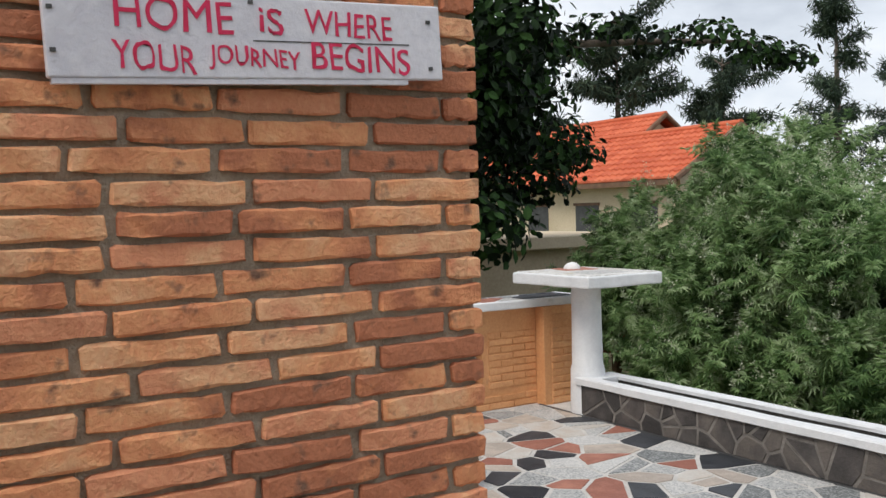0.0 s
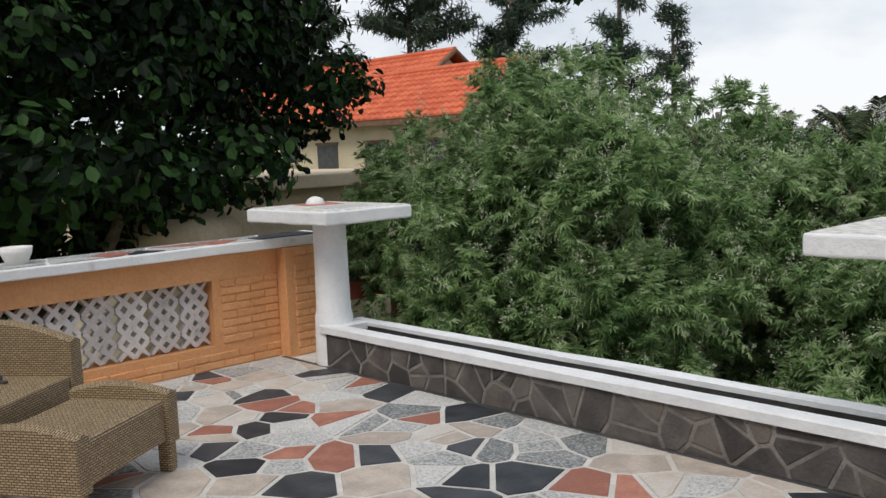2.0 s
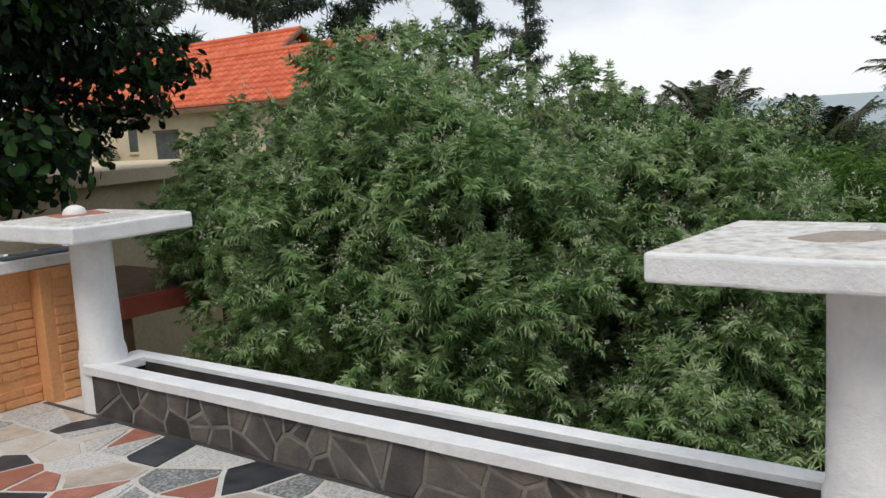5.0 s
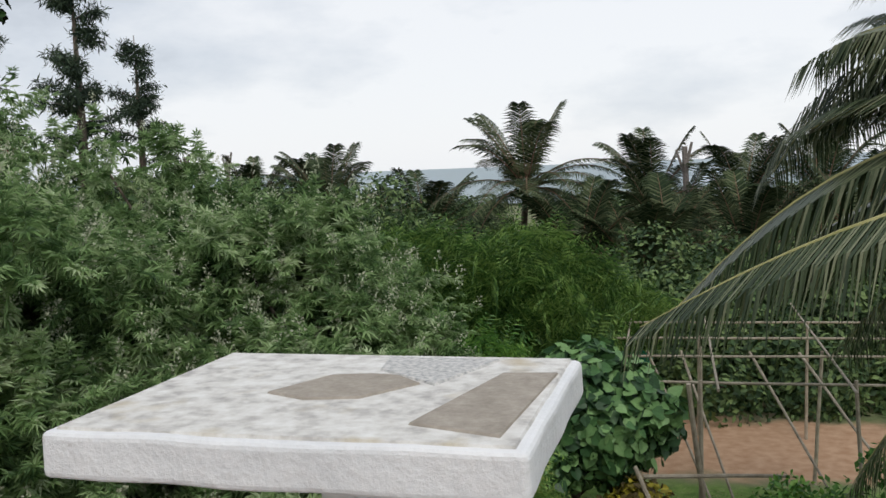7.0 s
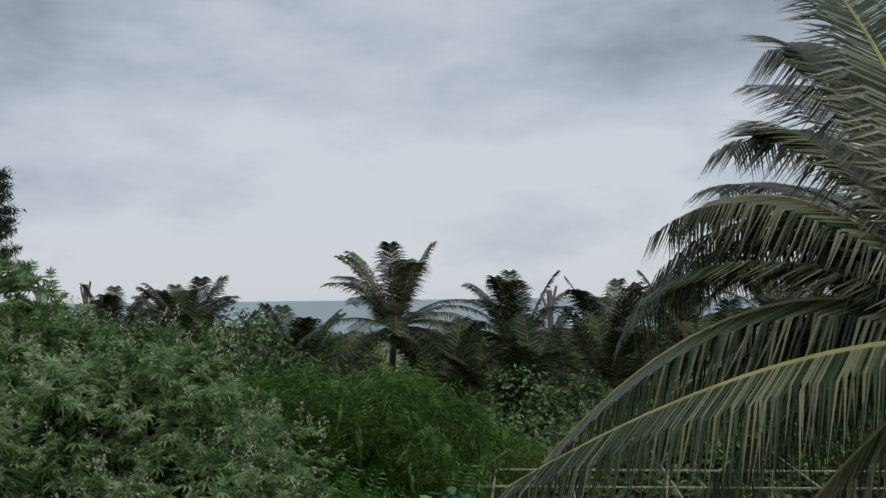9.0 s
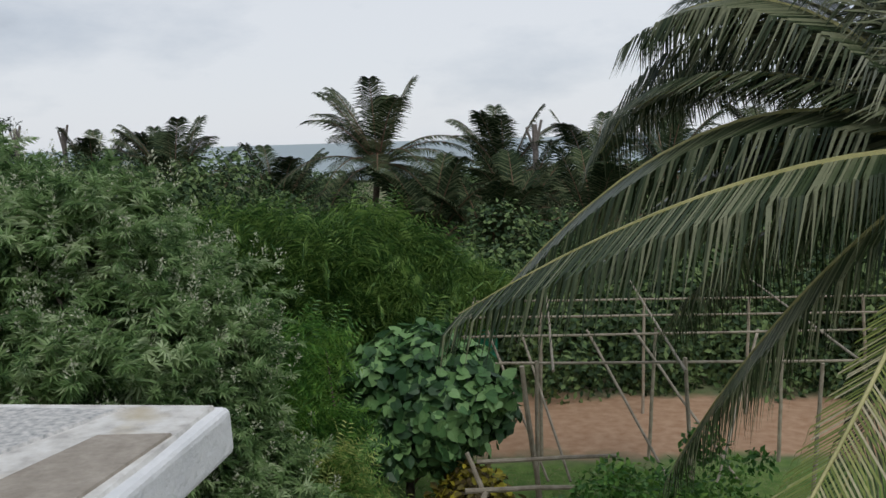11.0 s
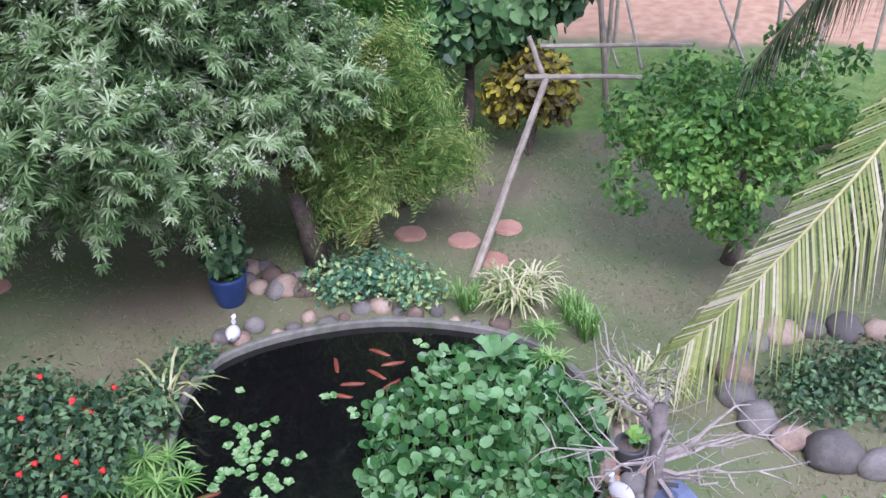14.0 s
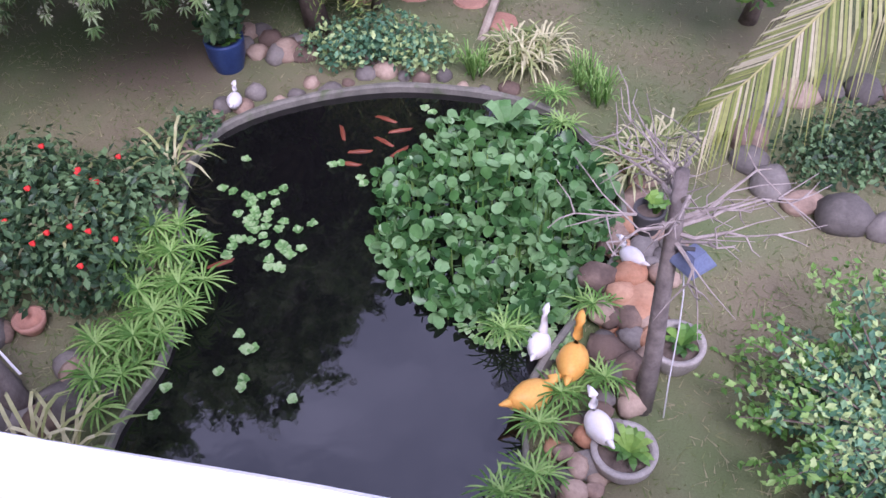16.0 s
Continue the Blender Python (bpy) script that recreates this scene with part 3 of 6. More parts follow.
boxed("end_rim", (-0.03, INNER - 0.004, RIM - 0.05), (0.12, OUTER + 0.004, RIM - 0.003), M_WHITE, planter, 0.004)


# pillars with wide slabs
def pillar(cx, label, seed, inlay, off=0.0):
    ob = thing("pillar", (cx, 0.075, 0), label, "pillar", "terrace pillars")
    rng = np.random.default_rng(seed)
    prof = [(0.125, -0.02), (0.118, 0.30), (0.108, 0.34), (0.104, 0.6), (0.102, 0.91)]
    v, f = turned(prof, 28, (off, 0, 0))
    raw("shaft", v, f, M_WHITE, ob, "", True)
    w, d = 0.412, 0.327
    bm = bmesh.new()
    box(bm, (-w, -d, 0.90), (w, d, 0.98), 0.012, None, 3)
    bmesh.ops.subdivide_edges(bm, edges=[e for e in bm.edges if e.calc_length() > 0.3], cuts=14, use_grid_fill=True)
    for v in bm.verts:
        v.co += Vector((1, 1, 0.7)) * 0.005 * noise.noise(v.co * 7 + Vector((seed, 0, 0)))
    part("slab", bm, M_WHITE, ob, "white painted slab with worn edges")
    edge = [(x * (w - 0.02), y * (d - 0.02)) for x, y in ((-1, -1), (1, -1), (1, 1), (-1, 1))]
    v, f = slab_of(edge, lambda a, b, h: (a, b, 0.979 + h), 0.006, 0.004)
    raw("top_facing", v, f, M_TERRAZZO, ob, "speckled worn terrazzo top")
    for outline, mat, nm in inlay:
        v, f = slab_of(outline, lambda a, b, h: (a, b, 0.985 + h), 0.004, 0.004)
        raw(nm, v, f, mat, ob)
    return ob


pillar(-0.045, "white pillar with a wide flat slab and a white dome on it", 1, [([(-0.36, -0.02), (-0.12, -0.08), (-0.05, 0.16), (-0.33, 0.24)], M_TERRA, "paving_piece"), ([(0.0, -0.14), (0.28, -0.2), (0.32, 0.1), (0.06, 0.18)], M_GRANITE, "paving_piece")])
pillar(3.54, "white pillar with a wide flat slab inlaid with stone pieces", 2, [([(-0.13, -0.05), (-0.04, -0.09), (0.06, -0.07), (0.14, 0.05), (0.08, 0.11), (0.02, 0.12), (-0.06, 0.10)], M_TAN, "paving_piece"), ([(0.20, -0.22), (0.36, -0.27), (0.385, 0.16), (0.28, 0.15)], M_TAN, "paving_piece"), ([(0.02, 0.16), (0.17, 0.04), (0.25, 0.27), (0.0, 0.28)], M_GRANITE, "paving_piece")], 0.06)

# parapet with lattice opening
PX = -0.50
parapet = structure(new("wall_parapet"), "peach painted brick parapet with a white coping and concrete lattice blocks", "parapet")
bm = bmesh.new()
L0, L1, LB, LT = -3.62, -0.50, 0.145, 0.555
box(bm, (PX - 0.2, SOUTH, -0.02), (PX - 0.006, 0.30, LB))
box(bm, (PX - 0.2, L1, LB), (PX - 0.006, 0.30, LT))
box(bm, (PX - 0.2, SOUTH, LB), (PX - 0.006, L0, LT))
box(bm, (PX - 0.2, SOUTH, LT), (PX - 0.001, 0.30, 0.715))
part("core", bm, M_PEACH, parapet)
boxed("pier_core", (PX - 0.004, -0.03, -0.02), (PX + 0.10, 0.24, 0.715), M_PEACH, parapet, 0.004)
bm = bmesh.new()
box(bm, (PX - 0.30, SOUTH, 0.715), (PX + 0.075, 0.40, 0.775), 0.008)
bmesh.ops.subdivide_edges(bm, edges=[e for e in bm.edges if e.calc_length() > 2], cuts=60)
for v in bm.verts:
    v.co += Vector((1, 0, 1)) * 0.004 * noise.noise(v.co * 3.1)
coping = part("coping", bm, M_WHITE, parapet, "white coping laid with flat stones")

# brick pillar wall with the sign
WX, WY, WTOP = 3.5, -3.145, 2.7
brick_wall = structure(new("wall_brick"), "bare brick wall with grey mortar joints", "brick wall")
boxed("mortar_core", (WX - 0.30, SOUTH, -0.02), (WX - 0.012, WY - 0.012, WTOP), M_MORTAR, brick_wall)

# ---- terrace things ----
sign = tagged(new("sign"), "white painted wooden board with red hand lettering", "sign")
sign.matrix_world = pose(WX + 0.012, -3.56, 1.713, 2.4, 0, 0)
bm = bmesh.new()
box(bm, (0, -0.325, -0.064), (0.016, 0.325, 0.064), 0.003)
part("board", bm, M_BOARD, sign)
boxed("splinter", (0.001, -0.32, -0.072), (0.014, 0.255, -0.064), M_BOARD, sign)
boxed("crack", (0.0162, -0.02, -0.006), (0.0168, 0.26, -0.004), M_STUD, sign)
for yy, zz in ((-0.315, 0.035), (-0.315, -0.025), (0.30, 0.035), (0.30, -0.045), (-0.02, 0.055)):
    boxed("nail", (0.016, yy - 0.004, zz - 0.003), (0.018, yy + 0.004, zz + 0.003), M_STUD, sign)


def lettering(text, y0, y1, z0, height, parent, name):
    """A line of words painted on the board, stretched to its length and height, uneven like brushwork."""
    cu = bpy.data.curves.new("tmp_text", "FONT")
    cu.body, cu.size, cu.extrude, cu.offset = text, 0.1, 0.004, 0.0
    tmp = bpy.data.objects.new("tmp_text", cu)
    scene.collection.objects.link(tmp)
    me = bpy.data.meshes.new_from_object(tmp.evaluated_get(bpy.context.evaluated_depsgraph_get()))
    bpy.data.objects.remove(tmp)
    co = np.array([v.co[:] for v in me.vertices])
    lo, hi = co.min(0), co.max(0)
    for v in me.vertices:
        u = (v.co.x - lo[0]) / (hi[0] - lo[0])
        w = (v.co.y - lo[1]) / (hi[1] - lo[1])
        y = y0 + u * (y1 - y0) + 0.0025 * noise.noise((u * 14, w * 2, z0 * 50))
        z = z0 + w * height + 0.004 * noise.noise((u * 11, 3, z0 * 90)) - 0.007 * u
        v.co = (0.0165 + (0.0012 if v.co.z > 0 else 0), y, z)
    me.materials.append(M_RED_PAINT)
    hang(new(name, me), parent)


lettering("HOME", -0.228, -0.05, 0.010, 0.050, sign, "word")
lettering("iS", -0.008, 0.032, 0.010, 0.040, sign, "word")
lettering("WHERE", 0.070, 0.228, 0.008, 0.040, sign, "word")
lettering("YOUR", -0.235, -0.112, -0.050, 0.042, sign, "word")
lettering("JOURNEY", -0.092, 0.057, -0.050, 0.038, sign, "word")
lettering("BEGINS", 0.078, 0.258, -0.048, 0.044, sign, "word")


def uv_box(ob):
    """Weave runs along the surface: each face gets plane coordinates in metres."""
    me = ob.data
    layer = me.uv_layers.new(name="UVMap")
    for p in me.polygons:
        n = p.normal
        for li in p.loop_indices:
            c = me.vertices[me.loops[li].vertex_index].co
            if abs(n.z) > 0.75:
                layer.data[li].uv = (c.y, c.x)
            elif abs(n.x) > abs(n.y):
                layer.data[li].uv = (c.y, c.z)
            else:
                layer.data[li].uv = (c.x, c.z)
    return ob


def side_panel(x0, x1, y0, y1, z0, top, arch, foot_arch):
    """An upright wicker side with a rounded, sagging top line and an arched lower edge; depth along x."""
    n = 14
    verts, faces = [], []
    for i in range(n + 1):
        u = i / n
        x = x0 + (x1 - x0) * u
        zt = top(u)
        zb = z0 + foot_arch * math.sin(math.pi * u)
        verts += [(x, y0, zb), (x, y1, zb), (x, y1, zt - 0.015), (x, (y0 + y1) / 2, zt), (x, y0, zt - 0.015)]
    for i in range(n):
        a, b = i * 5, i * 5 + 5
        for k in range(5):
            j = (k + 1) % 5
            faces.append((a + k, b + k, b + j, a + j))
    faces += [(0, 1, 2, 3, 4)[::1], tuple(n * 5 + k for k in (4, 3, 2, 1, 0))]
    return verts, faces


def wicker_part(name, v, f, parent, label=""):
    bm = bmesh.new()
    vs = [bm.verts.new(c) for c in v]
    for q in f:
        bm.faces.new([vs[i] for i in q])
    bmesh.ops.recalc_face_normals(bm, faces=bm.faces)
    return uv_box(part(name, bm, M_WICKER, parent, label))


def wicker_box(name, lo, hi, parent, m=None):
    bm = bmesh.new()
    box(bm, lo, hi, 0.012, m)
    return uv_box(part(name, bm, M_WICKER, parent))


def armchair():
    ob = thing("wicker_armchair", (0.36, -2.20, 0), "brown woven wicker armchair with rounded arms and high back", "armchair", "", 37)
    for sg, nm in ((1, "armrest"), (-1, "armrest")):
        y0, y1 = (0.275, 0.355) if sg > 0 else (-0.40, -0.32)
        v, f = side_panel(-0.30, 0.36, y0, y1, 0.16, lambda u: 0.535 + 0.095 * math.sin(math.pi * min(1, u * 0.75 + 0.18)) - 0.02 * u, 0, 0.07)
        wicker_part(nm, v, f, ob)
    wicker_box("seat", (-0.28, -0.322, 0.20), (0.345, 0.278, 0.37), ob)
    wicker_box("backrest", (-0.05, -0.345, 0.0), (0.05, 0.30, 0.545), ob, pose(-0.28, 0, 0.32, 0, -14, 0))
    for x in (-0.26, 0.32):
        for y in (-0.36, 0.315):
            wicker_box("leg", (x - 0.04, y - 0.038, 0), (x + 0.038, y + 0.038, 0.20), ob)
    return ob


def ottoman():
    ob = thing("wicker_ottoman", (0.99, -1.95, 0), "brown woven wicker footstool with raised rounded sides", "footstool", "", 33)
    wicker_box("seat", (-0.22, -0.275, 0.14), (0.215, 0.275, 0.315), ob)
    for y0, y1 in ((0.27, 0.345), (-0.345, -0.27)):
        v, f = side_panel(-0.235, 0.235, y0, y1, 0.13, lambda u: 0.335 + 0.055 * math.sin(math.pi * (0.12 + 0.76 * u)), 0, 0.0)
        wicker_part("side_rail", v, f, ob)
    for x in (-0.20, 0.195):
        for y in (-0.308, 0.308):
            wicker_box("leg", (x - 0.03, y - 0.03, 0), (x + 0.03, y + 0.03, 0.15), ob)
    return ob


armchair()
ottoman()
clip = thing("metal_clip", (0.36, -2.03, 0.372), "small dark metal clip lying on the armchair seat", "clip", "", 20)
boxed("bar", (-0.035, -0.01, 0), (0.035, 0.01, 0.012), M_STUD, clip, 0.003)
boxed("post", (-0.012, -0.008, 0.012), (0.004, 0.008, 0.035), M_STUD, clip, 0.003)

cup = thing("cup", (-0.62, -1.595, 0.776), "small white cup standing on the parapet coping", "cup")
v, f = turned([(0.046, 0.0), (0.058, 0.013), (0.080, 0.065), (0.086, 0.098), (0.079, 0.098), (0.066, 0.04), (0.0, 0.026)], 20)
raw("bowl", v, f, M_STATUE, cup, "", True)
dome = thing("dome", (-0.27, 0.14, 0.985), "small white dome resting on the pillar slab", "ornament")
v, f = turned([(0.062, 0.0), (0.060, 0.014), (0.050, 0.032), (0.032, 0.044), (0.012, 0.050), (0.0, 0.051)], 20)
raw("shell", v, f, M_STATUE, dome, "", True)

# ---- garden: pond ----
POND = [(2.88, 5.80), (2.08, 5.54), (1.48, 5.05), (1.42, 4.43), (1.72, 3.62), (1.92, 2.87), (1.86, 2.19), (2.2, 1.35), (3.4, 1.1), (4.2, 1.6), (4.22, 2.46), (4.16, 3.03), (4.40, 3.7), (4.62, 4.41), (4.45, 5.15), (3.86, 5.72)]


def smooth_loop(pts, per=6):
    out = []
    n = len(pts)
    for i in range(n):
        p0, p1, p2, p3 = (Vector((*pts[(i + k - 1) % n], 0)) for k in range(4))
        for s in range(per):
            t = s / per
            out.append(0.5 * ((2 * p1) + (p2 - p0) * t + (2 * p0 - 5 * p1 + 4 * p2 - p3) * t * t + (3 * p1 - p0 - 3 * p2 + p3) * t ** 3))
    return out


LOOP = smooth_loop(POND)
MIDDLE = Vector((3.0, 3.6, 0))
pond = raw("water_pond", [(p.x, p.y, GROUND + 0.03) for p in LOOP], [tuple(range(len(LOOP)))], M_POND)
structure(pond, "dark still pond water mirroring the sky", "pond")
verts, faces = [], []
for i, p in enumerate(LOOP):
    o = (p - MIDDLE).normalized()
    w = 0.05 + 0.02 * noise.noise((i * 0.4, 0, 0))
    for r, z in ((0.0, -0.02), (0.0, 0.085), (w * 0.3, 0.10), (w, 0.095), (w + 0.02, -0.02)):
        verts.append((p.x + o.x * r, p.y + o.y * r, GROUND + z))
n = len(LOOP)
for i in range(n):
    for k in range(4):
        j = (i + 1) % n
        faces.append((i * 5 + k, j * 5 + k, j * 5 + k + 1, i * 5 + k + 1))
structure(raw("trim_pond_kerb", verts, faces, M_CURB), "mossy cement kerb round the pond", "kerb")


def boulder(name, at, size, mat, seed, label, group):
    rng = np.random.default_rng(seed)
    bm = bmesh.new()
    bmesh.ops.create_icosphere(bm, subdivisions=2, radius=1.0)
    sc = Vector((size * rng.uniform(0.8, 1.25), size * rng.uniform(0.8, 1.2), size * rng.uniform(0.6, 0.9)))
    off = Vector(rng.uniform(-9, 9, 3))
    for v in bm.verts:
        k = 1 + 0.28 * noise.noise(v.co * 1.3 + off) + 0.10 * noise.noise(v.co * 3.5 + off)
        v.co = Vector((v.co.x * sc.x, v.co.y * sc.y, max(v.co.z * sc.z, -0.55 * sc.z))) * k
    me = bpy.data.meshes.new(name)
    bm.to_mesh(me)
    bm.free()
    me.materials.append(mat)
    me.shade_smooth()
    ob = new(name, me)
    ob.matrix_world = pose(at[0], at[1], at[2] + 0.45 * sc.z, 0, 0, rng.uniform(0, 360))
    return tagged(ob, label, "rock", group)


rr = np.random.default_rng(31)
seed = 100
for i in range(84):
    y = rr.uniform(1.7, 4.6)
    x = 4.30 + 0.16 * max(0, y - 3.0) + rr.uniform(0.02, 0.52)
    s = rr.uniform(0.05, 0.115)
    tone = rr.choice(3, p=(0.52, 0.24, 0.24))
    boulder("boulder", (x, y, GROUND + rr.uniform(-0.02, 0.10)), s, (M_ROCK, M_ROCK_GREY, M_ROCK_TAN)[tone], seed + i, ("brown rounded rock heaped beside the pond", "grey rock heaped beside the pond", "orange tan rock heaped beside the pond")[tone], "rocks beside the pond")
boulder("boulder", (4.78, 3.78, GROUND), 0.19, M_ROCK_TAN, 77, "large orange tan rock beside the post", "rocks beside the pond")
for i in range(30):
    p = LOOP[(i * 1 + 92) % n] if i < 4 else LOOP[(i * 1) % 26]
    o = (p - MIDDLE).normalized()
    d = rr.uniform(0.12, 0.32)
    boulder("boulder", (p.x + o.x * d, p.y + o.y * d, GROUND - 0.02), rr.uniform(0.05, 0.11), (M_ROCK, M_ROCK_GREY)[i % 2], 300 + i, "small rock edging the pond kerb", "rocks beside the pond")
for i in range(14):
    p = LOOP[(70 + i) % n]
    o = (p - MIDDLE).normalized()
    boulder("boulder", (p.x + o.x * rr.uniform(0.15, 0.4), p.y + o.y * rr.uniform(0.15, 0.4), GROUND - 0.02), rr.uniform(0.07, 0.13), (M_ROCK, M_ROCK_TAN)[i % 2], 350 + i, "reddish rock edging the pond", "rocks beside the pond")
for i in range(26):
    boulder("boulder", (rr.uniform(0.2, 1.6), rr.uniform(1.7, 3.0), GROUND - 0.02), rr.uniform(0.09, 0.18), (M_ROCK_GREY, M_ROCK_GREY, M_ROCK)[i % 3], 400 + i, "dull grey brown stone in the rockery", "rockery stones")
for i in range(20):
    a = 2 * math.pi * i / 20
    boulder("boulder", (6.45 + 0.95 * math.cos(a), 5.65 + 0.80 * math.sin(a), GROUND - 0.02), rr.uniform(0.13, 0.19), (M_ROCK_GREY, M_ROCK, M_ROCK_GREY)[i % 3], 450 + i, "rounded boulder in a ring round a planting bed", "rocks round the bed")
for i in range(12):
    boulder("boulder", (1.35 + rr.uniform(-0.3, 0.5), 6.35 + rr.uniform(-0.3, 0.3), GROUND - 0.02), rr.uniform(0.07, 0.14), (M_ROCK_GREY, M_ROCK)[i % 2], 480 + i, "dark rock at the foot of the tree", "rocks at the tree")

for i, (x, y) in enumerate(((2.0, 7.2), (2.5, 7.3), (3.05, 7.27), (3.42, 7.58), (3.38, 6.97), (-1.1, 5.72))):
    rng = np.random.default_rng(60 + i)
    k = 18
    ring = [(0.17 * (1 + 0.12 * noise.noise((math.cos(a) * 2 + i, math.sin(a) * 2, i))) * math.cos(a), 0.15 * (1 + 0.12 * noise.noise((math.cos(a) * 2, math.sin(a) * 2 + i, 4))) * math.sin(a)) for a in (2 * math.pi * j / k for j in range(k))]
    v, f = slab_of(ring, lambda a, b, h: (a, b, h), 0.035, 0.02)
    st = raw("stepping_stone", v, f, M_STEPSTONE)
    st.matrix_world = pose(x, y, GROUND - 0.012)
    tagged(st, "round terracotta stepping stone set in the lawn", "stepping stone", "stepping stones")


# ---- garden: water plants ----
def rosette(rng, at, count, length, width, lift, arch, curl=0.0):
    """Blades that spring from one point and bow outwards."""
    chunks = []
    for i in range(count):
        a = 2 * math.pi * (i + rng.uniform(-0.3, 0.3)) / count
        l = length * rng.uniform(0.7, 1.15)
        up = lift * rng.uniform(0.6, 1.3)
        d = np.array((math.cos(a), math.sin(a), 0))
        s = np.array((-math.sin(a), math.cos(a), 0)) * width / 2
        rows = []
        for k in range(5):
            u = k / 4
            c = np.array(at) + d * l * u + np.array((0, 0, up * math.sin(u * 1.9) - arch * u * u))
            w = (0.5 + 1.6 * u) * (1 - u) ** 0.5 if k < 4 else 0.0
            rows.append((c + s * w, c - s * w))
        v = [p for r in rows for p in r]
        chunks.append((v, [(2 * k, 2 * k + 1, 2 * k + 3, 2 * k + 2) for k in range(4)]))
    return join(chunks)


def clump(name, label, category, mat, at, spots, seed, group="", **kw):
    rng = np.random.default_rng(seed)
    ob = thing(name, at, label, category, group)
    chunks = [rosette(rng, (x, y, z), **kw) for x, y, z in spots]
    v, f = join(chunks)
    tagged(raw("foliage", v, f, mat, ob), "", "", "", "stuff")
    return ob


hy = np.random.default_rng(12)
hyacinth = thing("water_hyacinth", (3.75, 4.5, GROUND + 0.03), "dense bank of broad green water hyacinth leaves on the pond", "water plant")
pts = []
while len(pts) < 1750:
    p = hy.uniform((-0.95, -1.05), (0.85, 1.15))
    q = p + np.array((3.75, 4.5))
    if (p[0] / 0.88) ** 2 + (p[1] / 1.05) ** 2 < 1.0 + 0.25 * noise.noise((p[0] * 3, p[1] * 3, 1)):
        pts.append((p[0], p[1], 0.05 + hy.uniform(0, 0.30) * max(0.15, 1 - (p[0] ** 2 + p[1] ** 2))))
pts = np.array(pts)
nn = np.tile(np.array((0, 0, 1.0)), (len(pts), 1))
v, f = blades(hy, pts, nn, ROUND, 0.088, 0.9)
raw("leaves", v, f, M_HYACINTH, hyacinth, "", True)
stalks = [tube([(p[0], p[1], -0.02), (p[0] * 1.01, p[1] * 1.01, p[2])], [0.007, 0.005], 4, False) for p in pts[::3]]
v, f = join(stalks)
tagged(raw("stalk_mass", v, f, M_SEDGE, hyacinth), "", "", "", "stuff")
v, f = rosette(hy, (-0.05, 0.75, 0.15), 11, 0.27, 0.10, 0.24, 0.06)
raw("tall_leaves", v, f, M_HYACINTH, hyacinth, "taller pointed leaves")
lettuce_bank = thing("water_lettuce_bank", (4.2, 3.9, GROUND + 0.03), "carpet of small bright floating leaves at the pond edge", "water plant")
pp = hy.uniform((-0.55, -0.62, 0.01), (0.32, 0.9, 0.06), (900, 3))
pp = pp[(pp[:, 0] - 0.16 * pp[:, 1] < 0.30) & (pp[:, 1] > -0.62 + 0.4 * pp[:, 0] ** 2)]
v, f = blades(hy, pp, np.tile(np.array((0, 0, 1.0)), (len(pp), 1)), HEART, 0.05, 0.35)
raw("leaves", v, f, M_LETTUCE, lettuce_bank)


def lettuce(at, count, size, seed):
    rng = np.random.default_rng(seed)
    ob = thing("water_lettuce", at, "small floating rosettes of pale green water lettuce", "water plant", "floating water lettuce")
    p = np.concatenate([rng.normal(0, size, (count, 2)), np.full((count, 1), 0.012)], 1)
    chunks = [rosette(rng, q, 9, 0.043, 0.036, 0.02, 0.0) for q in p]
    v, f = join(chunks)
    raw("leaves", v, f, M_LETTUCE, ob)


W = GROUND + 0.03
for i, (x, y, k, s) in enumerate(((2.05, 4.30, 14, 0.11), (2.08, 4.1, 8, 0.07), (2.02, 3.93, 8, 0.08), (2.33, 3.93, 16, 0.11), (1.72, 3.95, 2, 0.04), (1.75, 4.75, 1, 0.01), (1.7, 4.4, 1, 0.01), (2.45, 4.75, 2, 0.03), (2.28, 3.72, 1, 0.01), (1.76, 3.6, 2, 0.03), (1.9, 3.05, 3, 0.04), (2.42, 3.03, 3, 0.03), (2.45, 2.75, 2, 0.02), (2.3, 3.12, 1, 0.01), (2.28, 2.82, 1, 0.01), (2.0, 2.66, 1, 0.01), (2.78, 2.7, 1, 0.01), (1.85, 2.9, 2, 0.02), (2.72, 4.66, 2, 0.03), (1.6, 4.1, 1, 0.01), (2.0, 2.45, 1, 0.01), (3.95, 3.45, 9, 0.08), (3.2, 5.5, 3, 0.06))):
    lettuce((x, y, W), k, s, 500 + i)
for i, (x, y, a) in enumerate(((2.6, 5.0, 20), (2.75, 5.15, 160), (2.9, 5.05, 60), (2.55, 4.85, 5), (2.85, 5.3, 30), (2.4, 5.2, 120), (3.0, 4.9, 80), (1.95, 3.7, 40), (2.7, 5.42, 170))):
    v, f = tube([(-0.11, 0, 0), (-0.085, 0.012, 0.002), (0, 0.0, 0.006), (0.07, -0.008, 0.004), (0.11, 0.004, 0)], [0.004, 0.016, 0.022, 0.016, 0.004], 8)
    fish = raw("koi_fish", v, f, M_FISH, None, "", True)
    fish.matrix_world = pose(x, y, W - 0.008, 0, 0, a)
    tagged(fish, "orange ornamental fish at the pond surface", "fish", "pond fish")

